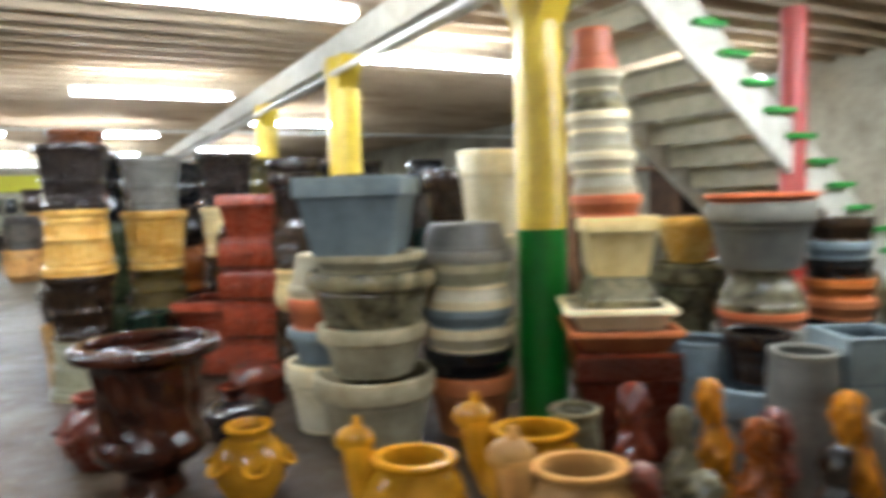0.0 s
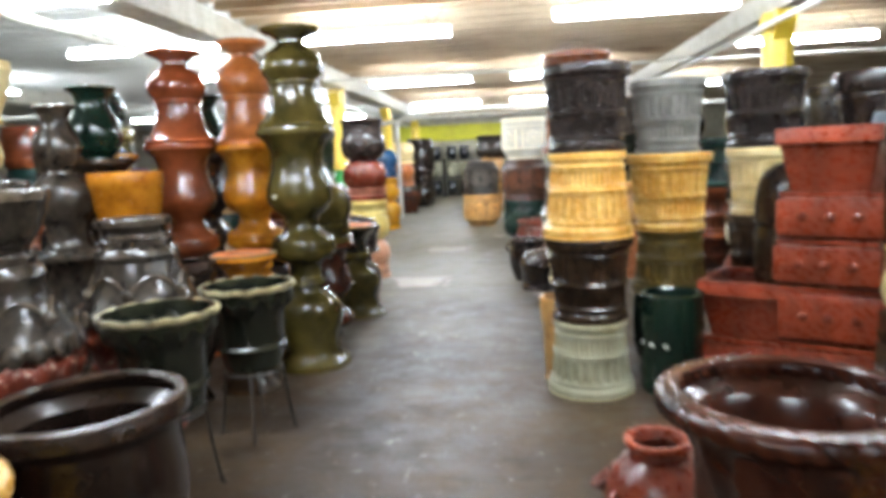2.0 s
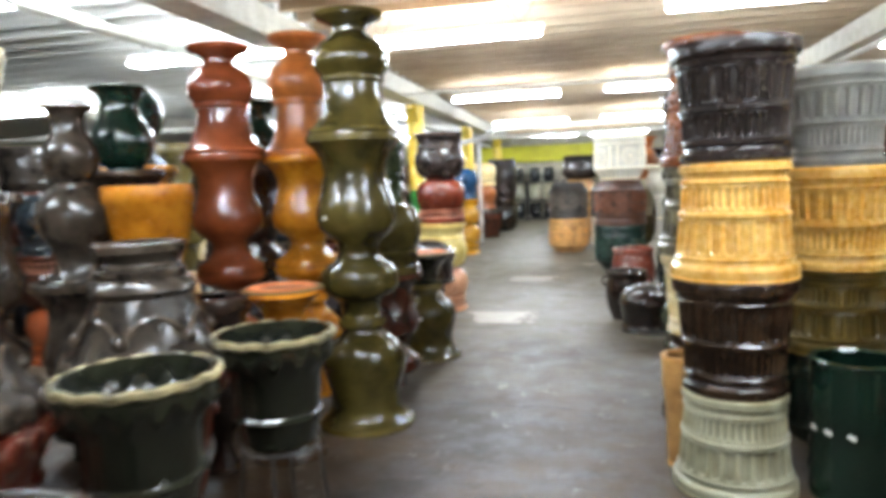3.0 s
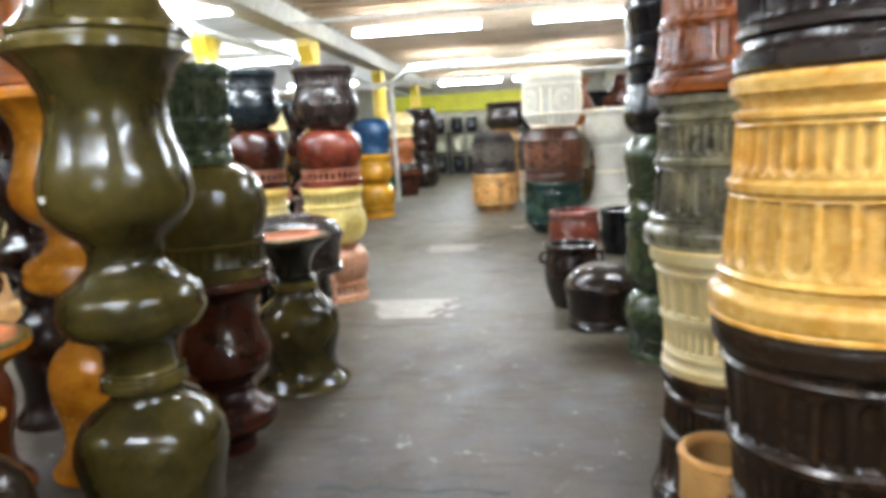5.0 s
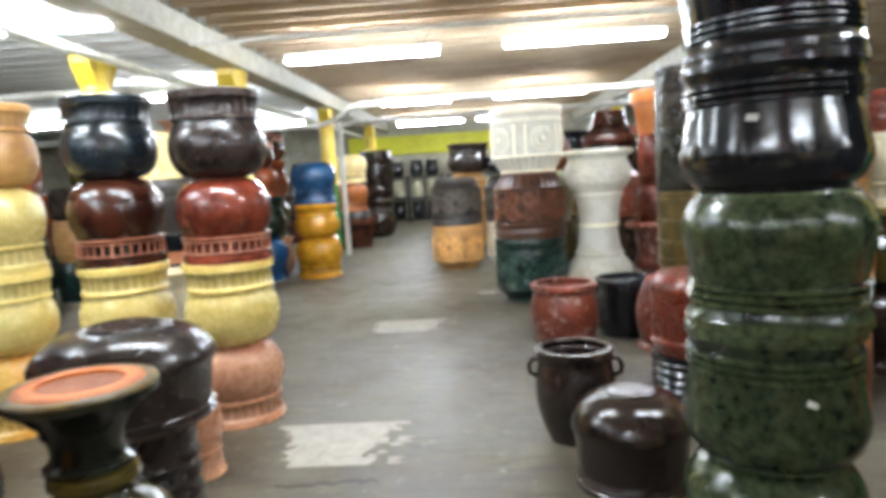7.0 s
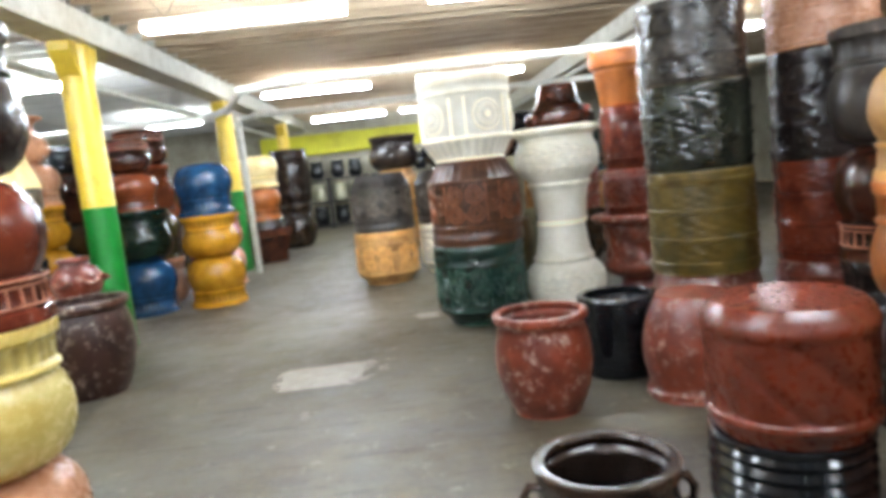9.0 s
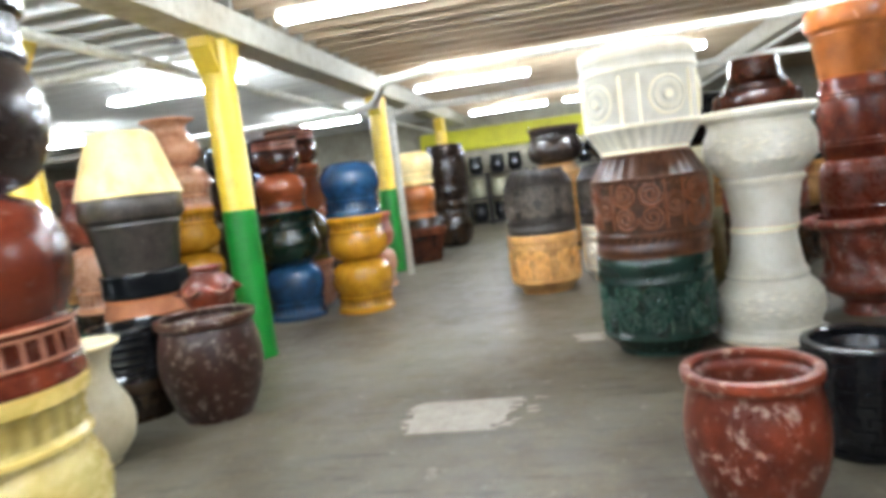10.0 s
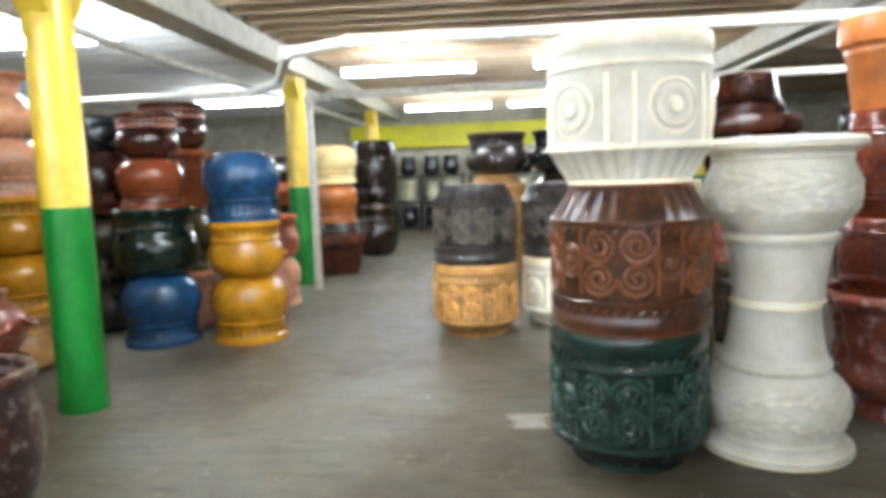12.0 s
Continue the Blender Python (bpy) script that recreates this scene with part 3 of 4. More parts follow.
def pot(x, y, z, kind, h, r, tone, flip=False, turn=None, where="", tag=0, group="stacked pots"):
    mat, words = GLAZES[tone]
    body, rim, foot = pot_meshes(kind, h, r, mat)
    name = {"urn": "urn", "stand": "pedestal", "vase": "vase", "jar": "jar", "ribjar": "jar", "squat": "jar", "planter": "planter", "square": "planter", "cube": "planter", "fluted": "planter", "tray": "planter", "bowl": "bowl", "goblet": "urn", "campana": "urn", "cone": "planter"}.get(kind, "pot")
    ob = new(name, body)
    t = RND.uniform(0, 360) if turn is None else turn
    ob.matrix_basis = pose(x, y, z + (h if flip else 0), 180 if flip else 0, 0, t)
    state = ("upside down " if flip else "") + (where or ("in a stack" if z > 0.05 else "on the floor"))
    tagged(ob, f"{words} glazed {WORDS[kind]} {state}", "plant pot" if name in ("pot", "planter", "bowl") else name, group=group)
    if rim:
        part("rim", rim, mat, ob)
    if foot:
        part("foot", foot, mat, ob)
    if kind in ("jar", "ribjar"):
        carve(ob, h, r, mat)
        key = ("beads", round(h, 3), round(r, 3), mat)
        if tone != "white" and key not in CACHE:
            fb = bmesh.new()
            for zz in (.83, .29):
                for i in range(44):
                    a = 2 * math.pi * i / 44
                    tube(fb, [(.982 * r * math.cos(a), .982 * r * math.sin(a), (zz - .022) * h), (.982 * r * math.cos(a + .07), .982 * r * math.sin(a + .07), (zz + .022) * h)], .007, 5)
            CACHE[key] = mesh_of("frieze", fb, mat)
        if tone != "white":
            part("frieze", CACHE[key], mat, ob, "narrow bands of slanting beads")["kind"] = "stuff"
    if kind == "campana":
        key = ("rope", round(h, 3), round(r, 3), mat)
        if key not in CACHE:
            rb = bmesh.new()
            n = 150
            rings = []
            for i in range(n):
                a = 2 * math.pi * i / n
                ring = []
                for q in range(14):
                    g = 2 * math.pi * q / 14
                    k = .036 * (1 + .12 * math.sin(2 * g + 40 * a))
                    ring.append(rb.verts.new(((r + k * math.cos(g)) * math.cos(a), (r + k * math.cos(g)) * math.sin(a), .958 * h + k * math.sin(g))))
                rings.append(ring)
            for i in range(n):
                for q in range(14):
                    rb.faces.new((rings[i][q], rings[(i + 1) % n][q], rings[(i + 1) % n][(q + 1) % 14], rings[i][(q + 1) % 14]))
            CACHE[key] = mesh_of("rope_rim", rb, mat)
        part("rope_rim", CACHE[key], mat, ob, "thick twisted rope rim")
    if kind == "skirt":
        key = ("pleats", round(h, 3), round(r, 3), mat)
        if key not in CACHE:
            sb = bmesh.new()
            bmesh.ops.create_uvsphere(sb, u_segments=10, v_segments=7, radius=.12 * r, matrix=pose(r, 0, .90 * h, 0, 12, 0) @ Matrix.Diagonal((.35, 1, 1.25, 1)))
            wb = bmesh.new()
            tube(wb, [((.67 + .1 * q * q) * r * math.cos(.5236 * q), (.67 + .1 * q * q) * r * math.sin(.5236 * q), (.45 + .2 * q * q) * h) for q in [n / 4 - 1 for n in range(9)]], .014, 6)
            ob2 = bmesh.new()
            bmesh.ops.create_uvsphere(ob2, u_segments=10, v_segments=7, radius=.035, matrix=Matrix.Translation((.78 * r, 0, .64 * h)))
            CACHE[key] = mesh_of("scallop", sb, mat), mesh_of("swag", wb, mat), mesh_of("boss", ob2, mat)
        for i in range(20):
            part("scallop", CACHE[key][0], mat, ob, m=pose(0, 0, 0, 0, 0, 18 * i))
        for i in range(6):
            part("swag", CACHE[key][1], mat, ob, m=pose(0, 0, 0, 0, 0, 60 * i))
            part("boss", CACHE[key][2], mat, ob, m=pose(0, 0, 0, 0, 0, 60 * i + 30))
    if kind == "globe" and tone in ("red", "maroon"):
        key = ("arcade", round(h, 3), round(r, 3))
        if key not in CACHE:
            ab = bmesh.new()
            R = .885 * r
            for i in range(30):
                a = 2 * math.pi * i / 30
                tube(ab, [(R * math.cos(a), R * math.sin(a), .745 * h), ((R + .003) * math.cos(a), (R + .003) * math.sin(a), .86 * h)], .005, 5)
            for zz, q in ((.735, .895), (.87, .905), (.69, .925)):
                tube(ab, [(q * r * math.cos(t2), q * r * math.sin(t2), zz * h) for t2 in [2 * math.pi * i / 48 for i in range(49)]], .005, 5)
            CACHE[key] = mesh_of("arcade_band", ab, GLAZES["hi_pink"][0])
        part("arcade_band", CACHE[key], mat, ob, "raised pale band of small arches")
    if kind == "cube":
        if "stud" not in CACHE:
            sb = bmesh.new()
            lathe(sb, [(.03, -.004), (.026, .01), (.014, .018), (0, .02)], 12)
            CACHE["stud"] = mesh_of("stud", sb, mat)
        for i in range(4):
            for q in (-.5, 0, .5):
                part("stud", CACHE["stud"], mat, ob, m=pose(0, 0, 0, 0, 0, 90 * i) @ pose(r, q * r, .5 * h, 0, 90, 0))
    for i in range(tag):
        a = math.radians(-90 - t * (1 if not flip else -1)) + RND.uniform(-1.2, 1.2)
        k = min(SHAPES[kind], key=lambda p: abs(p[1] - 0.55))
        sticker(ob, k[0] * r + 0.001, k[1] * h, a)
    return ob


def stack(x, y, *pots, z=0.0, lean=0.0):
    """Pots one on another, from the floor up: (kind, height, radius, glaze[, 'flip'])."""
    n = len(pots)
    for i, p in enumerate(pots):
        where = "on the floor" if n == 1 and z == 0 else "under a stack" if i == 0 and z == 0 else "topping a stack" if i == n - 1 else "within a stack"
        tags = p[5] if len(p) > 5 else 0
        pot(x + RND.uniform(-.008, .008) + lean * i, y + RND.uniform(-.008, .008), z, p[0], p[1], p[2], p[3], len(p) > 4 and p[4] == "flip", where=where, tag=tags)
        z += p[1] + 0.003


F = "flip"
# fluted columns beside the aisle
stack(-2.56, 6.30, ("fluted", .455, .272, "sage", F), ("fluted", .52, .272, "brown", "", 1), ("fluted", .51, .277, "gold", F), ("fluted", .51, .272, "charcoal"))
stack(-2.62, 7.24, ("barrel", .48, .25, "bottle"), ("fluted", .44, .27, "oliveworn", F), ("fluted", .53, .29, "gold"), ("fluted", .50, .26, "grey"))
stack(-2.2, 7.75, ("fluted", .5, .25, "brown", F), ("fluted", .5, .25, "brown"), ("fluted", .46, .24, "cream"), ("fluted", .52, .28, "charcoal"))
stack(-1.62, 8.1, ("fluted", .5, .26, "brown"), ("fluted", .5, .26, "tan", F), ("fluted", .5, .26, "cream"), ("planter", .42, .27, "charcoal"))
stack(-3.22, 6.96, ("fluted", .52, .26, "brown", F), ("fluted", .46, .26, "cream"), ("fluted", .51, .275, "greygreen", F, 1), ("fluted", .40, .26, "rust", F, 1), ("fluted", .3, .25, "rust"))
stack(-2.84, 6.30, ("planter", .56, .11, "tan"))
stack(-2.18, 6.60, ("coil", .62, .19, "bottle", "", 3))
pot(-1.93, 7.17, 0, "cube", .3, .27, "brick", turn=12, where="under another")
pot(-1.93, 7.17, .303, "square", .36, .29, "brick", turn=14, where="in a stack")
stack(-1.90, 7.55, ("barrel", .55, .24, "brown"), ("barrel", .42, .23, "brown", F), ("dome", .4, .23, "darkbrown"))
for z, k, h, r, t in ((0, "cube", .33, .27, 12), (.333, "cube", .33, .27, 16), (.666, "cube", .27, .275, 10), (.939, "cube", .27, .275, 14), (1.212, "square", .36, .27, 9)):
    pot(-1.50, 7.25, z, k, h, r, "brick", turn=t, where="in a stack")
stack(-1.35, 7.9, ("planter", .45, .28, "grey"), ("planter", .45, .28, "grey", F), ("planter", .45, .28, "grey"), ("planter", .3, .26, "bluegrey", F))
stack(-0.95, 6.95, ("jar", .6, .2, "brown"), ("globe", .36, .19, "cream"), ("jar", .42, .19, "brown", F), ("planter", .34, .22, "charcoal"))
stack(-0.55, 7.35, ("planter", .5, .26, "charcoal"), ("planter", .45, .26, "brown"), ("planter", .45, .26, "charcoal"), ("planter", .3, .24, "charcoal"))
# near right
pot(-0.67, 4.90, 0, "campana", .80, .34, "maroon")
stack(-1.05, 6.45, ("squat", .3, .22, "red"))
stack(-0.72, 5.75, ("squat", .24, .22, "charcoal"))
stack(-0.75, 5.72, ("bowl", .09, .085, "red"), z=.243)
# planters of the row by the first post
stack(0.20, 5.86, ("planter", .44, .38, "stone"), ("planter", .30, .34, "stone"), ("planter", .33, .41, "greygreen"), ("tray", .10, .34, "stone"))
pot(0.18, 5.78, 1.183, "square", .45, .31, "bluegrey", turn=10, where="topping a stack")
stack(-0.22, 6.05, ("planter", .45, .28, "ivory"), ("planter", .22, .25, "bluegrey"), ("tray", .2, .25, "coral"), ("planter", .28, .24, "stone", F))
stack(0.72, 6.2, ("planter", .38, .28, "terracotta"), ("tray", .16, .29, "black"), ("tray", .14, .29, "ivory"), ("tray", .12, .28, "bluegrey"), ("tray", .14, .28, "ivory", F), ("tray", .14, .28, "sage"), ("planter", .24, .31, "grey", F))
stack(0.70, 6.9, ("planter", .6, .26, "stone"), ("planter", .6, .25, "stone"), ("planter", .62, .24, "ivory"))
stack(0.35, 7.2, ("planter", .6, .27, "brown"), ("planter", .6, .27, "maroon"), ("planter", .5, .26, "brown"))
pot(1.68, 6.08, 0, "square", .62, .3, "brick", turn=14, where="under a stack")
pot(1.66, 6.08, .623, "square", .12, .31, "terracotta", turn=14, where="within a stack")
pot(1.64, 6.06, .746, "square", .12, .30, "ivory", turn=14, where="within a stack")
pot(1.66, 6.05, .869, "square", .16, .21, "greygreen", True, turn=14, where="within a stack")
pot(1.66, 6.05, 1.032, "square", .33, .20, "cream", turn=14, where="within a stack")
stack(1.60, 6.04, ("tray", .12, .20, "coral"), ("tray", .12, .185, "stone", F), ("tray", .11, .19, "ivory"), ("tray", .11, .185, "stone", F), ("tray", .11, .18, "ivory"), ("tray", .11, .17, "greygreen", F), ("tray", .11, .165, "stone"), ("planter", .24, .14, "coral", F), z=1.365, lean=-.008)
stack(2.48, 6.61, ("planter", .35, .3, "brown"), ("planter", .3, .28, "grey"), ("tray", .1, .26, "coral"), ("bowl", .25, .26, "greygreen", F), ("planter", .40, .32, "grey"), ("tray", .05, .33, "coral"))
stack(2.95, 6.80, ("planter", .4, .22, "grey"), ("planter", .28, .2, "black"), ("tray", .12, .2, "terracotta"), ("tray", .12, .2, "orange"), ("tray", .12, .19, "black"), ("tray", .1, .19, "bluegrey"), ("tray", .14, .19, "brown"))
stack(3.5, 6.9, ("planter", .5, .25, "bottle"), ("planter", .4, .25, "greygreen"))
stack(2.06, 7.04, ("planter", .55, .26, "black"), ("planter", .45, .27, "greygreen"), ("bowl", .3, .2, "gold"))
stack(2.11, 6.0, ("planter", .68, .17, "bluegrey"))
stack(2.37, 5.85, ("planter", .50, .28, "bluegrey"), ("planter", .26, .17, "darkbrown"))
stack(2.52, 5.45, ("barrel", .76, .16, "grey"))
pot(2.80, 5.62, 0, "square", .82, .17, "bluegrey", turn=20)
stack(2.95, 5.3, ("bowl", .5, .2, "grey"))
# small ware in the foreground
for x, y, k, h, r, c in ((1.5, 5.35, "pot", .45, .13, "greygreen"), (1.3, 4.15, "pot", .40, .15, "gold")):
    pot(x, y, 0, k, h, r, c, group="small ware")


def figure_planter(x, y, h, r, tone, turn):
    """A plain swelling planter with a raised knobbed neck at one side."""
    mat, words = GLAZES[tone]
    bm = bmesh.new()
    lathe(bm, [(0, 0), (.62 * r, 0), (.7 * r, .04 * h), (.95 * r, .35 * h), (r, .55 * h), (.9 * r, .72 * h), (.72 * r, .80 * h), (.72 * r, .84 * h), (.80 * r, .87 * h), (.80 * r, .90 * h), (.62 * r, .90 * h), (.58 * r, .80 * h), (.8 * r, .55 * h), (0, .3 * h)], 32)
    for v in bm.verts:
        v.co.x *= 1.25
        a = math.atan2(v.co.y, v.co.x)
        if v.co.z < .74 * h:
            v.co *= 1 + .02 * math.sin(7 * a + 18 * v.co.z)
    tube(bm, [(.9 * r, 0, .4 * h), (1.2 * r, 0, .66 * h), (1.3 * r, 0, .86 * h), (1.32 * r, 0, .98 * h)], .36 * r, 14)
    bmesh.ops.create_uvsphere(bm, u_segments=16, v_segments=10, radius=.42 * r, matrix=Matrix.Translation((1.38 * r, 0, 1.0 * h)) @ Matrix.Diagonal((1.15, .8, .85, 1)))
    bmesh.ops.create_cone(bm, cap_ends=True, segments=12, radius1=.15 * r, radius2=.08 * r, depth=.3 * r, matrix=Matrix.Translation((1.32 * r, 0, 1.0 * h + .42 * r)))
    ob = new("figure_planter", mesh_of("figure_planter", bm, mat))
    ob.matrix_basis = pose(x, y, 0, 0, 0, turn)
    tagged(ob, f"{words} glazed figure-shaped planter with an open back on the floor", "planter", group="small ware")


def statuette(x, y, h, r, tone):
    """A plain lumpy upright figure of stacked knobs."""
    mat, words = GLAZES[tone]
    bm = bmesh.new()
    outline = [(0, 0), (r, 0), (r, .05 * h), (.85 * r, .08 * h), (.95 * r, .2 * h), (.9 * r, .3 * h), (.62 * r, .38 * h), (.72 * r, .46 * h), (.8 * r, .56 * h), (.6 * r, .66 * h), (.45 * r, .72 * h), (.55 * r, .78 * h), (.6 * r, .87 * h), (.5 * r, .95 * h), (.25 * r, .99 * h), (0, h)]
    lathe(bm, [outline[0]] + dense(outline[1:-1], .02 * h) + [outline[-1]], 28)
    k = RND.uniform(0, 6)
    for v in bm.verts:
        a = math.atan2(v.co.y, v.co.x)
        g = .84 * (1 + .13 * math.sin(3 * a + 21 * v.co.z / h + k) + .09 * math.sin(5 * a - 47 * v.co.z / h))
        v.co.x, v.co.y = v.co.x * g + .02 * math.sin(9 * v.co.z + k), v.co.y * g
    ob = new("statuette", mesh_of("statuette", bm, mat))
    ob.matrix_basis = pose(x, y, 0, 0, 0, RND.uniform(0, 360))
    tagged(ob, f"{words} glazed small upright statuette standing among pots", "statuette", group="small ware")


figure_planter(1.0, 4.45, .56, .17, "ochre", 190)
figure_planter(1.38, 4.92, .54, .19, "ochre", 195)
figure_planter(1.62, 4.60, .52, .19, "tan", 200)
for x, y, h, r, c in ((1.80, 4.98, .70, .12, "red"), (1.99, 4.94, .62, .10, "greygreen"), (2.12, 5.10, .70, .11, "amber"), (2.27, 4.80, .64, .12, "rust"), (2.52, 4.78, .56, .12, "silver"), (2.62, 4.95, .72, .12, "amber"), (2.85, 4.95, .68, .11, "pink"), (1.86, 4.6, .5, .11, "wornred"), (2.08, 4.62, .48, .11, "greygreen"), (2.36, 5.08, .6, .11, "wornred"), (2.45, 4.5, .45, .11, "tan")):
    statuette(x, y, h, r, c)


def strawberry(x, y, z, h, r, tone, turn):
    mat, words = GLAZES[tone]
    e = tagged(new("strawberry_pot"), f"{words} glazed strawberry pot with open side pockets", "plant pot", group="small ware")
    e.matrix_basis = pose(x, y, z, 0, 0, turn)
    bm = bmesh.new()
    o = [(0, 0), (.6 * r, 0), (.66 * r, .03 * h), (.9 * r, .25 * h), (r, .48 * h), (.95 * r, .62 * h), (.72 * r, .78 * h), (.55 * r, .84 * h), (.52 * r, .9 * h), (.62 * r, .95 * h), (.62 * r, h), (.5 * r, h), (.42 * r, .9 * h), (.6 * r, .76 * h), (.8 * r, .5 * h), (0, .3 * h)]
    lathe(bm, o, 36)
    part("body", bm, mat, e)
    for i in range(6):
        bm = bmesh.new()
        k = .30 * r
        lathe(bm, [(.1 * k, -.9 * k), (.7 * k, -.5 * k), (.95 * k, 0), (1.08 * k, .1 * k), (1.08 * k, .2 * k), (.8 * k, .2 * k), (.7 * k, 0), (0, -.3 * k)], 18)
        part("pocket", bm, mat, e, m=pose(0, 0, 0, 0, 0, 60 * i) @ pose(.98 * r, 0, .55 * h, 0, 38, 0))


strawberry(-0.10, 4.95, 0, .38, .19, "ochre", 12)
strawberry(-1.25, 5.1, 0, .42, .2, "brick", 30)
strawberry(-10.5, 9.05, .62, .36, .2, "wornred", 10)
# left of the aisle: urns on stands
stack(-4.41, 5.28, ("stand", .66, .29, "olive", "", 1), ("urn", 1.10, .28, "olive", "", 1), ("bell", .70, .275, "olive"))
stack(-5.02, 5.76, ("urn", .83, .26, "maroon", "", 2), ("globe", .5, .26, "olive", F, 1), ("fluted", .42, .16, "green"))
stack(-5.36, 4.75, ("stand", .70, .24, "copper"), ("urn", 1.0, .275, "copper"), ("bell", .71, .27, "copper"))
stack(-5.28, 5.28, ("stand", .70, .23, "amber"), ("urn", .98, .28, "amber"), ("bell", .82, .265, "orange"))
stack(-5.6, 4.25, ("stand", .72, .24, "copper"), ("urn", .92, .24, "amber"), ("vase", .5, .18, "teal", F))
stack(-6.1, 5.2, ("stand", .7, .22, "darkbrown"), ("urn", .95, .23, "darkbrown"), ("vase", .5, .2, "bottle"))
stack(-4.21, 4.72, ("stand", .68, .2, "brown"), ("trumpet", .24, .22, "amber"))
pot(-4.21, 4.72, .915, "tray", .015, .19, "terracotta", where="lining a bowl")
stack(-4.22, 4.36, ("goblet", .92, .18, "darkbrown"))
stack(-5.58, 6.40, ("stand", .62, .27, "olive", "", 1), ("trumpet", .26, .225, "blackgreen"))
pot(-5.58, 6.40, .872, "tray", .015, .185, "terracotta", where="lining a bowl")
stack(-6.25, 6.72, ("coil", .52, .26, "charcoal"), ("squat", .40, .36, "charcoal"))
stack(-6.72, 7.12, ("globe", .42, .14, "pink", F))
stack(-7.37, 7.67, ("globe", .485, .285, "pink", F, 1), ("globe", .515, .29, "yellow"), ("globe", .50, .285, "red", F), ("globe", .52, .29, "charcoal"))
stack(-7.95, 7.22, ("globe", .485, .285, "pink", F), ("globe", .515, .29, "yellow"), ("globe", .54, .29, "maroon", F), ("globe", .50, .285, "navy"))
stack(-8.3, 6.6, ("globe", .5, .28, "gold", F), ("globe", .5, .28, "yellow"), ("globe", .52, .27, "yellow", F), ("globe", .5, .27, "tan"))
stack(-6.6, 6.0, ("globe", .5, .28, "charcoal", F), ("globe", .5, .28, "maroon"), ("globe", .5, .27, "red", F))
stack(-7.2, 5.4, ("urn", .9, .26, "darkbrown"), ("globe", .5, .26, "brown", F), ("globe", .45, .25, "olive"))
# scalloped pots on iron legs


def legged(x, y, tone, r, top):
    mat, words = GLAZES[tone]
    e = tagged(new("legged_planter"), f"{words} planter with scalloped rim on iron legs", "plant pot", group="planters on legs")
    e.matrix_basis = pose(x, y, 0, 0, 0, 15)
    bm = bmesh.new()
    pr = [(.56, 0), (.64, .03), (.74, .25), (.79, .27), (.79, .30), (.75, .32), (.78, .60), (.82, .70), (.94, .78), (1.02, .82), (1.03, .86), (1.0, 1)]
    hh = .48
    o = [(a * r, top - hh + b * hh) for a, b in pr]
    lathe(bm, [(0, top - hh)] + o + [(a - .02, z) for a, z in o[::-1]] + [(0, top - hh + .02)], 96)
    for v in bm.verts:
        if top - .12 < v.co.z < top - .05 and math.hypot(v.co.x, v.co.y) > .9 * r:
            v.co.z += .02 * math.cos(16 * math.atan2(v.co.y, v.co.x))
    part("body", bm, mat, e)
    bm = bmesh.new()
    pts = [(1.03 * r * math.cos(a), 1.03 * r * math.sin(a), top - .012 + .004 * math.cos(14 * a)) for a in [2 * math.pi * i / 84 for i in range(85)]]
    tube(bm, pts, .016, 6)
    part("scalloped_rim", bm, GLAZES["greygreen"][0], e, "paler grey-green rim")
    bm = bmesh.new()
    tube(bm, [(.66 * r * math.cos(a), .66 * r * math.sin(a), top - hh - .008) for a in [2 * math.pi * i / 30 for i in range(31)]], .008, 6)
    part("stand_ring", bm, STEEL, e, "dark iron ring")
    for i in range(4):
        a = radians(45 + 90 * i)
        bm = bmesh.new()
        tube(bm, [(.66 * r * math.cos(a), .66 * r * math.sin(a), top - hh), (.74 * r * math.cos(a), .74 * r * math.sin(a), .18), (.84 * r * math.cos(a), .84 * r * math.sin(a), .012), (.92 * r * math.cos(a), .92 * r * math.sin(a), .012)], .009, 6)
        part("leg", bm, STEEL, e, "thin dark iron leg")


legged(-3.04, 3.84, "blackgreen", .25, .87)
legged(-3.42, 4.42, "blackgreen", .24, .86)
stack(-2.13, 3.36, ("goblet", .80, .31, "darkbrown"))
stack(-1.42, 2.82, ("campana", .93, .24, "gold"))
stack(-2.0, 2.85, ("goblet", .78, .25, "maroon"))
stack(-3.9, 3.98, ("skirt", .68, .34, "wornred"), ("skirt", .46, .35, "silver", F), ("tray", .1, .2, "silver"))
stack(-3.45, 3.25, ("skirt", .70, .33, "wornred"), ("skirt", .46, .33, "silver", F), ("bowl", .28, .26, "silver"))
stack(-4.45, 3.35, ("skirt", .5, .3, "wornred"), ("urn", .98, .22, "silver"), ("stand", .34, .13, "cream", F), ("bowl", .32, .2, "cream"))
stack(-4.85, 3.8, ("urn", 1.0, .25, "silver"), ("vase", .52, .2, "silver", F), ("vase", .42, .14, "silver"))
stack(-4.7, 4.15, ("urn", 1.0, .22, "orange"), ("bowl", .5, .24, "amber"))
stack(-5.2, 4.1, ("stand", .7, .24, "maroon"), ("urn", .9, .24, "brown"), ("vase", .5, .18, "bottle"))
stack(-4.0, 2.9, ("skirt", .5, .3, "red"), ("skirt", .5, .3, "silver", F), ("stand", .6, .2, "cream"))
stack(-3.1, 2.9, ("bowl", .4, .28, "wornred"))
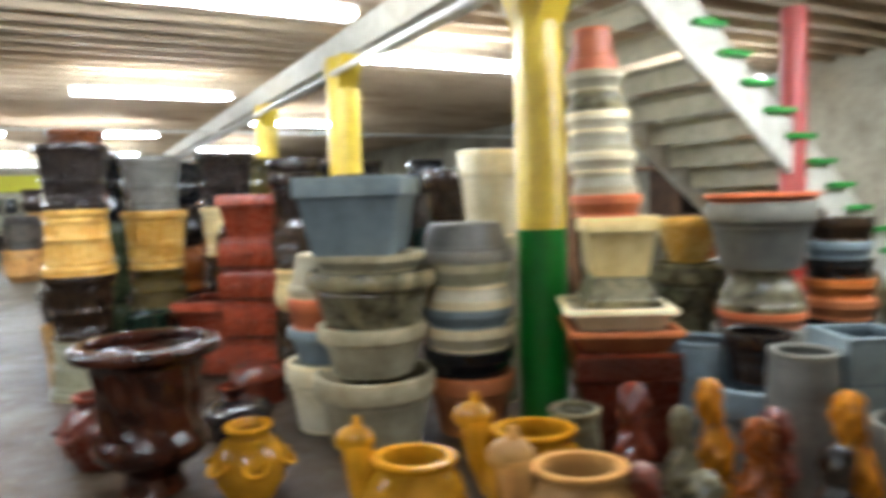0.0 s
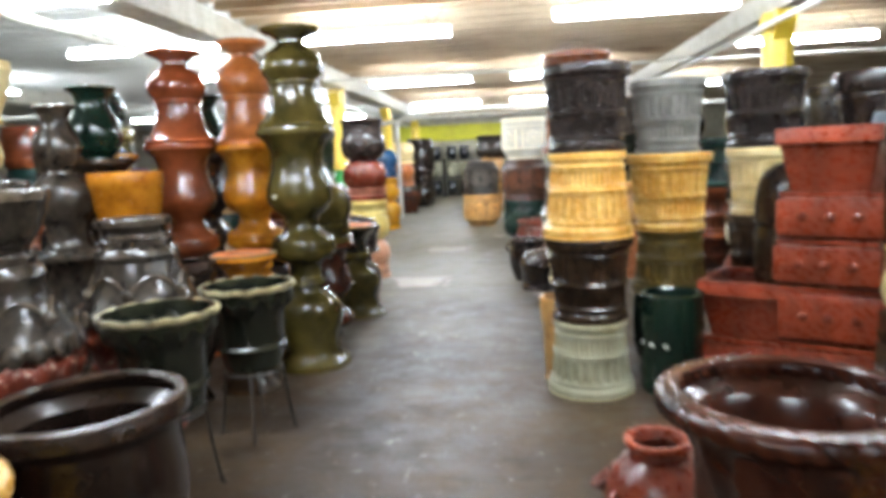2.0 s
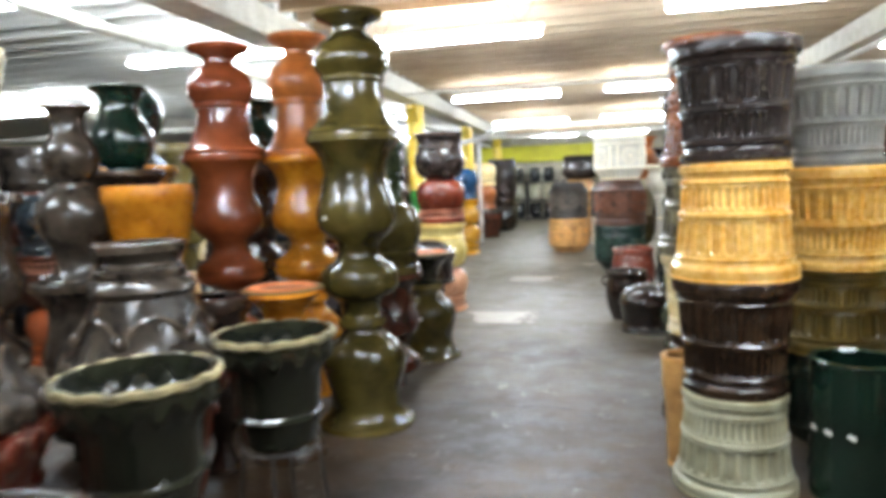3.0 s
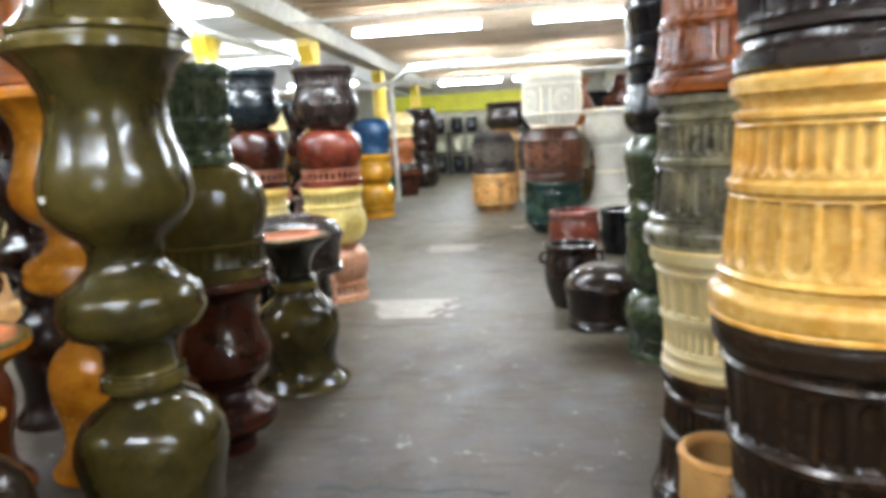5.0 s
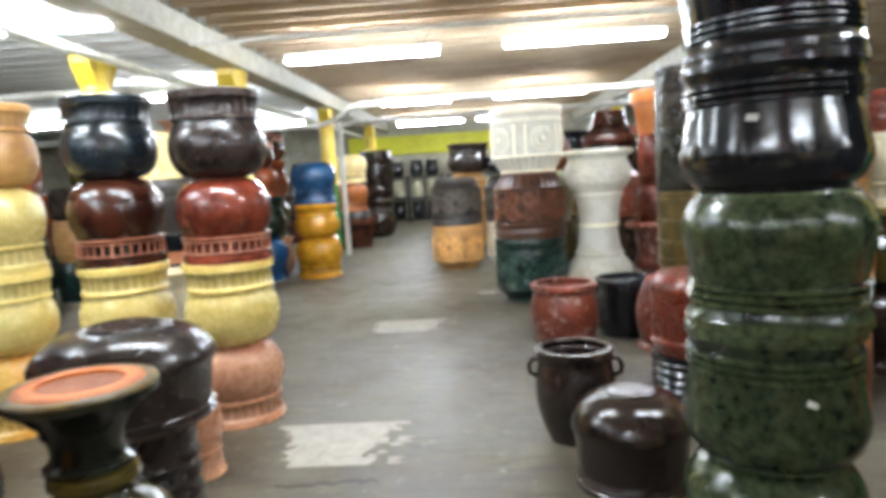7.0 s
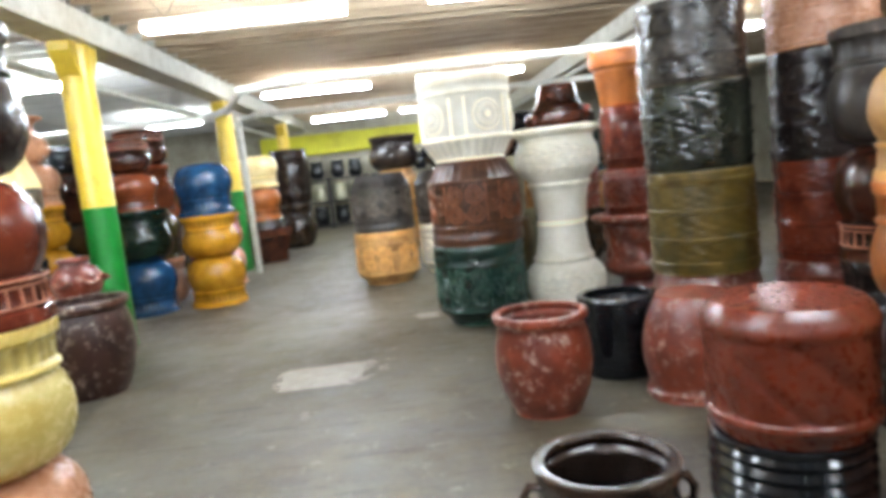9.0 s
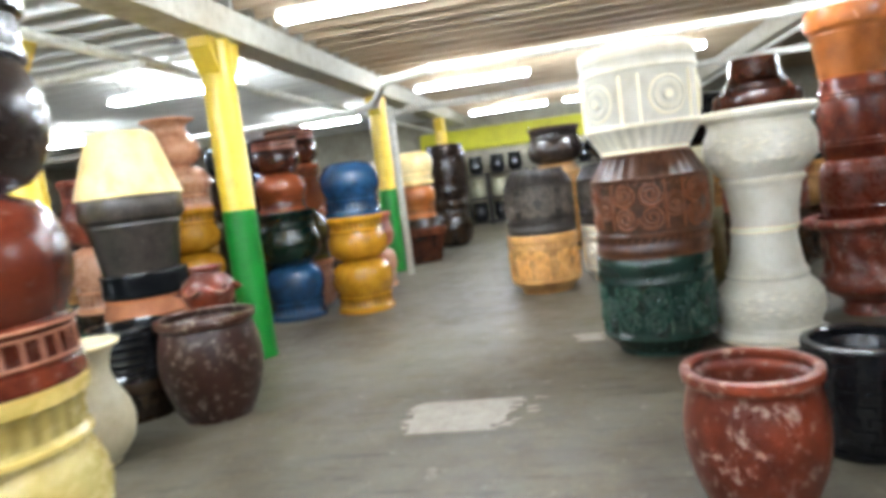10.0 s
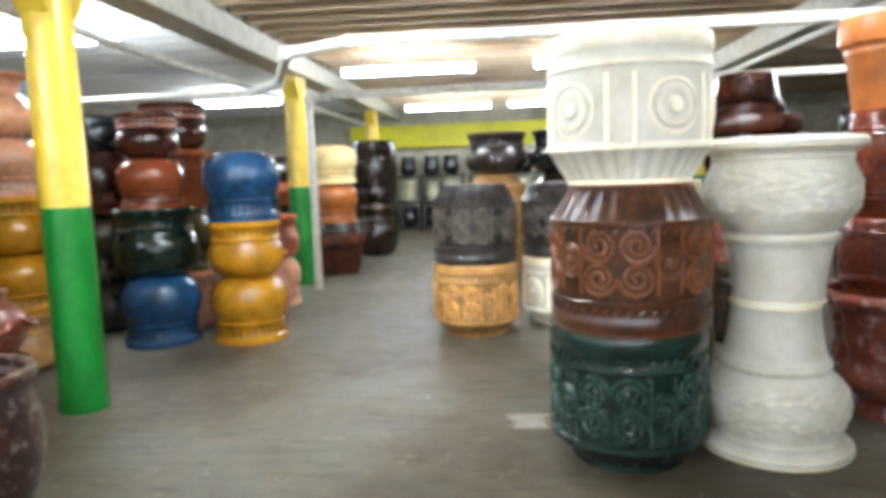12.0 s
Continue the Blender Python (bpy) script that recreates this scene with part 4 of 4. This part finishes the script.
# right of the aisle, middle
stack(-4.31, 8.30, ("globe", .42, .30, "green", F, 1), ("drum", .46, .30, "green", "", 1), ("drum", .45, .305, "green", F, 2), ("drum", .42, .295, "black", "", 1), ("drum", .38, .29, "black", F, 1))
stack(-3.55, 8.75, ("globe", .5, .26, "darkbrown"), ("globe", .5, .26, "orange", F), ("globe", .5, .26, "darkbrown"), ("globe", .48, .26, "black"))
stack(-5.04, 8.49, ("squat", .44, .27, "darkbrown"))
eared = pot(-5.55, 8.75, 0, "pot", .50, .215, "darkbrown", turn=40)
for side in (0, 180):
    bm = bmesh.new()
    tube(bm, [(.19, 0, .43), (.225, 0, .435), (.245, 0, .40), (.238, 0, .36), (.205, 0, .345)], .014, 8)
    part("ear_handle", bm, GLAZES["darkbrown"][0], eared, m=pose(0, 0, 0, 0, 0, side))
stack(-5.33, 9.66, ("coil", .32, .28, "black"), ("leafdrum", .47, .29, "brick"))
stack(-4.7, 9.75, ("barrel", .6, .25, "terracotta"), ("globe", .5, .25, "tan"))
stack(-6.71, 10.08, ("pot", .55, .265, "wornred"))
stack(-6.66, 10.84, ("basket", .49, .245, "black"))
stack(-6.12, 10.68, ("pot", .56, .27, "wornred", F))
stack(-6.45, 11.70, ("barrel", .50, .36, "wornred"), ("banded", .67, .36, "oliveworn", F), ("banded", .55, .36, "blackgreen"), ("banded", .53, .355, "silver", F))
stack(-5.8, 12.2, ("barrel", .5, .34, "wornred"), ("banded", .66, .34, "red"), ("banded", .7, .34, "charcoal", F), ("banded", .36, .34, "pink"))
stack(-5.3, 11.5, ("globe", .62, .3, "charcoal"), ("globe", .62, .3, "maroon", F), ("globe", .62, .3, "carvedblack"))
stack(-5.0, 10.7, ("globe", .55, .27, "darkbrown", F), ("globe", .55, .27, "orange"), ("globe", .5, .26, "tan", F))
stack(-8.45, 11.67, ("jar", .70, .40, "teal"), ("ribjar", .71, .40, "carved", F), ("ribjar", .70, .40, "white"))
stack(-7.99, 12.31, ("pedestal", .78, .385, "white", F), ("pedestal", .83, .39, "white"))
stack(-7.75, 13.2, ("campana", .74, .37, "wornred"), ("barrel", .42, .27, "brick", F), ("barrel", .6, .26, "red"), ("planter", .5, .30, "orange"))
stack(-7.2, 13.5, ("jar", .7, .33, "black"), ("jar", .7, .33, "carvedblack", F), ("planter", .45, .33, "white"), ("planter", .5, .32, "navy"))
stack(-8.75, 12.35, ("barrel", .8, .34, "oliveworn"), ("barrel", .6, .3, "sage"))
stack(-9.2, 14.3, ("jar", .7, .40, "brown"), ("jar", .7, .4, "wornred", F), ("planter", .45, .42, "maroon"), ("planter", .35, .3, "maroon", F))
stack(-11.1, 12.95, ("jar", .66, .40, "tan"), ("ribjar", .72, .39, "carvedblack", F))
stack(-10.85, 13.85, ("jar", .66, .38, "white"), ("ribjar", .7, .38, "carvedblack", F))
stack(-10.1, 14.0, ("jar", .7, .36, "brown"), ("pot", .7, .34, "brown"), ("vase", .8, .33, "orange"))
stack(-10.4, 14.9, ("jar", .7, .38, "sage"), ("jar", .7, .38, "tan", F), ("globe", .6, .36, "black"))
stack(-13.6, 15.6, ("jar", .7, .42, "tan"), ("jar", .72, .42, "tan", F), ("globe", .6, .45, "charcoal"))
stack(-12.8, 16.2, ("jar", .7, .42, "sage"), ("jar", .72, .42, "brown", F), ("globe", .6, .5, "black"))
# left of the aisle, past the second post
stack(-9.95, 8.86, ("pot", .70, .345, "wornbrown"))
stack(-9.62, 8.05, ("vase", .72, .25, "ivory"))
stack(-10.45, 8.45, ("planter", .3, .3, "brown"), ("coil", .36, .3, "black"))
stack(-11.35, 8.75, ("barrel", .76, .37, "terracotta"), ("coil", .2, .36, "black"), ("planter", .62, .41, "carvedblack"), ("cone", .52, .42, "cream", F))
stack(-10.5, 9.05, ("planter", .617, .19, "brown"))
stack(-12.46, 11.29, ("globe", .60, .36, "ochre", F), ("globe", .51, .35, "ochre"), ("globe", .63, .35, "blue", F))
stack(-12.95, 10.62, ("globe", .64, .36, "blue", F), ("globe", .62, .39, "bottle"), ("globe", .45, .3, "copper", F), ("globe", .4, .28, "maroon"))
stack(-13.1, 11.75, ("vase", .72, .26, "coral"))
stack(-13.4, 11.0, ("globe", .6, .34, "pink"), ("globe", .6, .34, "olive", F), ("globe", .6, .34, "copper"), ("globe", .45, .33, "maroon"))
stack(-13.9, 12.25, ("globe", .55, .28, "pink", F), ("globe", .5, .27, "coral"))
stack(-12.8, 9.45, ("globe", .5, .33, "tan"), ("globe", .46, .36, "ochre", F), ("globe", .46, .36, "ochre"), ("globe", .45, .34, "pink", F), ("vase", .5, .3, "pink"))
stack(-13.4, 9.6, ("globe", .6, .34, "amber"), ("globe", .6, .33, "gold", F), ("coil", .5, .3, "silver"))
stack(-13.9, 10.4, ("globe", .6, .34, "silver"), ("globe", .6, .34, "brown", F), ("barrel", .6, .33, "maroon"), ("barrel", .35, .33, "navy"))
stack(-12.2, 8.6, ("globe", .6, .34, "brown"), ("globe", .6, .34, "pink", F), ("globe", .6, .34, "wornred"))
stack(-16.1, 14.35, ("barrel", .75, .4, "brown", F), ("globe", .62, .36, "orange", F), ("globe", .60, .38, "cream", F))
pot(-15.6, 13.95, 0, "square", .62, .42, "maroon", where="standing on the floor")
stack(-17.0, 15.7, ("globe", .95, .42, "brown"), ("barrel", 1.15, .43, "darkbrown"))
stack(-17.9, 16.1, ("globe", .62, .44, "cream", F))
stack(-18.8, 16.5, ("barrel", .7, .4, "black", F))

# ---- pots further back, in rows on either side ----
DARKS = ["charcoal", "brown", "maroon", "darkbrown", "black", "wornred", "navy", "teal", "olive", "tan", "copper", "silver", "brick"]
BR = random.Random(21)


def rows(us, vs, low, high, tones):
    for u in us:
        for v in vs:
            x, y = uv(u + BR.uniform(-.15, .15), v + BR.uniform(-.15, .15))
            n = BR.randint(low, high)
            k = BR.choice(["globe", "barrel", "planter", "ribbed", "globe"])
            r = BR.uniform(.27, .36)
            stack(x, y, *[(k, BR.uniform(.44, .58), r * BR.uniform(.94, 1.04), BR.choice(tones), F if i % 2 == 0 else "") for i in range(n)])


rows((4.3, 5.4, 6.5), (-3.3, -4.4), 3, 4, DARKS)
rows((8.0, 9.2, 10.1, 11.6), (-2.6, -3.7, -4.8), 3, 4, DARKS + ["yellow", "cream"])
rows((14.4, 15.8, 17.2, 18.6), (-3.6, -5.0, -6.4), 3, 4, DARKS)
rows((21.5, 23.0, 24.5), (-2.6, -4.0), 3, 4, DARKS)
rows((7.6, 8.8, 10.0, 11.2), (4.6, 5.9, 7.1), 3, 4, DARKS + ["grey", "stone"])
rows((13.2, 14.4), (6.6, 7.8), 3, 4, DARKS)
rows((17.5, 19.0), (4.6, 6.0), 3, 4, DARKS)
rows((23.0, 24.8), (3.6, 4.8), 3, 4, ["sage", "black", "charcoal", "white"])
rows((5.2, 6.4), (7.6, 8.8), 1, 2, ["grey", "stone", "black", "brown"])


def rack(u, v):
    """A dark shelf with pots in the yellow surround."""
    x, y = uv(u, v)
    e = tagged(new("shelf_rack"), "dark board shelf rack against the yellow surround", "shelf")
    e.matrix_basis = pose(x, y, 0, 0, 0, TURN)
    for z in (0.06, 0.72, 1.38):
        bm = bmesh.new()
        box(bm, -1.1, -.25, z, 1.1, .25, z + .04, .004)
        part("shelf", bm, SHELF, e, smooth=False)
    for s in (-1.1, 0, 1.1):
        for t in (-.22, .22):
            bm = bmesh.new()
            box(bm, s - .025, t - .025, 0, s + .025, t + .025, 1.44, .004)
            part("upright", bm, SHELF, e, smooth=False)
    for z in (.103, .763, 1.423):
        for k in (-.8, -.3, .3, .8):
            p = HALL @ Vector((v + k, u, 0))
            pot(p.x, p.y, z, "globe", .5, .2, "sage" if z > .5 and z < 1 else "black", where="on a dark shelf")


rack(28.3, -.2)
rack(28.3, 2.2)

# ---- stair ----
e = tagged(new("stair"), "white painted open wooden stair with green tread ends", "stair", kind="structure")
e.matrix_basis = HALL.copy()
RUN, RISE = .25, .19
for i in range(18):
    z, v = RISE * (i + 1), 10.1 - RUN * i
    bm = bmesh.new()
    box(bm, v - RUN - .03, 3.46, z - .035, v, 4.58, z, .006)
    part("tread", bm, CREAMP, e, smooth=False)
    bm = bmesh.new()
    box(bm, v - RUN - .03, 3.33, z - .037, v + .004, 3.455, z + .003, .006)
    part("tread_end", bm, GREENT, e, "green painted tread end", smooth=False)
    bm = bmesh.new()
    box(bm, v - RUN - .02, 3.46, z - RISE, v - RUN, 4.58, z - .038)
    part("riser", bm, CREAMP, e, smooth=False)
for s, u in (("stringer", 3.4), ("stringer", 4.6)):
    bm = bmesh.new()
    pts = [(10.1, 0)]
    for i in range(18):
        z, v = RISE * (i + 1), 10.1 - RUN * i
        pts += [(v, z - .04), (v - RUN, z - .04)]
    top = pts[-1]
    pts += [(top[0], top[1] - .26), (10.1 - RUN * 1.2, 0)]
    for k in (0, .05):
        for p in pts:
            bm.verts.new((p[0], u + k, p[1]))
    bm.verts.ensure_lookup_table()
    n = len(pts)
    bm.faces.new(bm.verts[:n])
    bm.faces.new(bm.verts[n:][::-1])
    for i in range(n):
        j = (i + 1) % n
        bm.faces.new((bm.verts[i], bm.verts[j], bm.verts[n + j], bm.verts[n + i]))
    bmesh.ops.triangulate(bm, faces=[f for f in bm.faces if len(f.verts) > 4])
    part(s, bm, WHITEP, e, smooth=False)
bm = bmesh.new()
tube(bm, [(10.3, 4.63, 1.0), (7.3, 4.63, 3.28)], .03, 8)
part("handrail", bm, WOODD, e, "brown wooden handrail")

# boards of shelving behind the stair
e = tagged(new("shelf_rack"), "brown board shelf rack standing behind the stair", "shelf")
e.matrix_basis = HALL @ Matrix.Translation((9.4, 6.4, 0))
for z in (.5, 1.15, 1.75):
    bm = bmesh.new()
    box(bm, -1.6, -.25, z, 1.6, .25, z + .04, .005)
    part("shelf", bm, WOODD, e, smooth=False)
for s in (-1.6, 0, 1.6):
    bm = bmesh.new()
    box(bm, s - .03, -.25, 0, s + .03, .25, 2.3, .005)
    part("upright", bm, WOODD, e, smooth=False)
for k, z in ((-1.0, .543), (-.3, .543), (.7, .543), (-1.1, 1.193), (.5, 1.193), (1.0, 1.193)):
    p = HALL @ Vector((9.4 + k, 6.4, 0))
    pot(p.x, p.y, z, BR.choice(["bowl", "pot", "tray"]), .3, .2, BR.choice(["terracotta", "stone", "charcoal"]), where="on a board shelf")

# ---- pipes under the ceiling ----


def pipe(pts, r, label="white painted pipe run under the ceiling"):
    e = tagged(new("pipe"), label, "pipe", kind="structure")
    e.matrix_basis = HALL.copy()
    bm = bmesh.new()
    tube(bm, pts, r, 10)
    part("pipe_run", bm, PIPE, e)
    for p in pts[1:-1]:
        bm = bmesh.new()
        bmesh.ops.create_uvsphere(bm, u_segments=12, v_segments=8, radius=r * 1.35, matrix=Matrix.Translation(p))
        part("elbow", bm, PIPE, e)


pipe([(5.0, 15.4, 2.42), (.9, 15.4, 2.42), (.4, 15.6, 2.40), (.0, 16.6, 2.33), (-.4, 17.0, 2.30), (-6, 17.0, 2.28)], .04)
pipe([(8, 19.2, 2.55), (-.2, 19.2, 2.5), (-.5, 19.3, 2.45), (-.5, 19.3, .02)], .05)
pipe([(V1, 12.9, 2.8), (-.6, 12.9, 2.8)], .025)
pipe([(-1.5, 0, 2.75), (-1.5, 28, 2.75)], .045)
pipe([(5.0, 0, 2.7), (5.0, 28, 2.7)], .03)
pipe([(-1.2, 14.2, 2.62), (-11, 14.2, 2.62)], .04)

# ---- bare patches and a seam on the floor ----


def patch(x, y, a, b, seed):
    """A bare patch with a torn edge, streaked across the aisle."""
    rr = random.Random(seed)
    bm = bmesh.new()
    n = 13
    left, right = -a * .6, a * .8
    for i in range(n):
        y0, y1 = -b + 2 * b * i / n, -b + 2 * b * (i + 1) / n
        s = .55 + .45 * (i + 1) / n
        left = .3 * left + .7 * (-a * s * rr.uniform(.6, 1.1))
        right = .3 * right + .7 * (a * s * rr.uniform(.6, 1.15))
        m = rr.uniform(-.3, .3) * a
        p = [bm.verts.new(q) for q in ((left, y0, .004), (m, y0, .004), (right + rr.uniform(-.04, .04), y0, .004), (right, y1, .004), (m, y1, .004), (left + rr.uniform(-.04, .04), y1, .004))]
        bm.faces.new((p[0], p[1], p[4], p[5]))
        bm.faces.new((p[1], p[2], p[3], p[4]))
        if rr.random() < .5:
            k = right + rr.uniform(.02, .1)
            q = [bm.verts.new(w) for w in ((k, y0 + .006, .004), (k + rr.uniform(.03, .12), y0 + .008, .004), (k + rr.uniform(.03, .1), y1 - .008, .004), (k, y1 - .006, .004))]
            bm.faces.new(q)
    structure("floor_patch", bm, PATCH, "pale bare patch worn into the floor paint", "floor patch", m=pose(x, y, 0, 0, 0, TURN))


patch(-6.51, 7.80, .40, .30, 1)
patch(-8.52, 9.87, .42, .26, 2)
patch(-9.1, 11.6, .16, .12, 6)


def crack(u, v, length, turn, seed):
    rr = random.Random(seed)
    bm = bmesh.new()
    pts = [(-length / 2 + length * i / 14, rr.uniform(-.02, .02), rr.uniform(.006, .02)) for i in range(15)]
    for (x0, y0, w0), (x1, y1, w1) in zip(pts, pts[1:]):
        q = [bm.verts.new(p) for p in ((x0, y0 - w0, .003), (x1, y1 - w1, .003), (x1, y1 + w1, .003), (x0, y0 + w0, .003))]
        bm.faces.new(q)
    x, y = uv(u, v)
    structure("floor_crack", bm, SHELF, "dark crack along a floor board joint", "floor crack", m=pose(x, y, 0, 0, 0, TURN + turn))


for i, (u, v, L) in enumerate(((2.4, 2.9, .7), (2.5, 2.0, .9), (2.75, 2.5, .8), (3.0, 2.1, 1.0), (3.2, 3.0, .5), (7.2, 1.6, .8), (9.6, 1.2, .5), (3.4, 1.6, .6))):
    crack(u, v, L, RND.uniform(-6, 6), i)
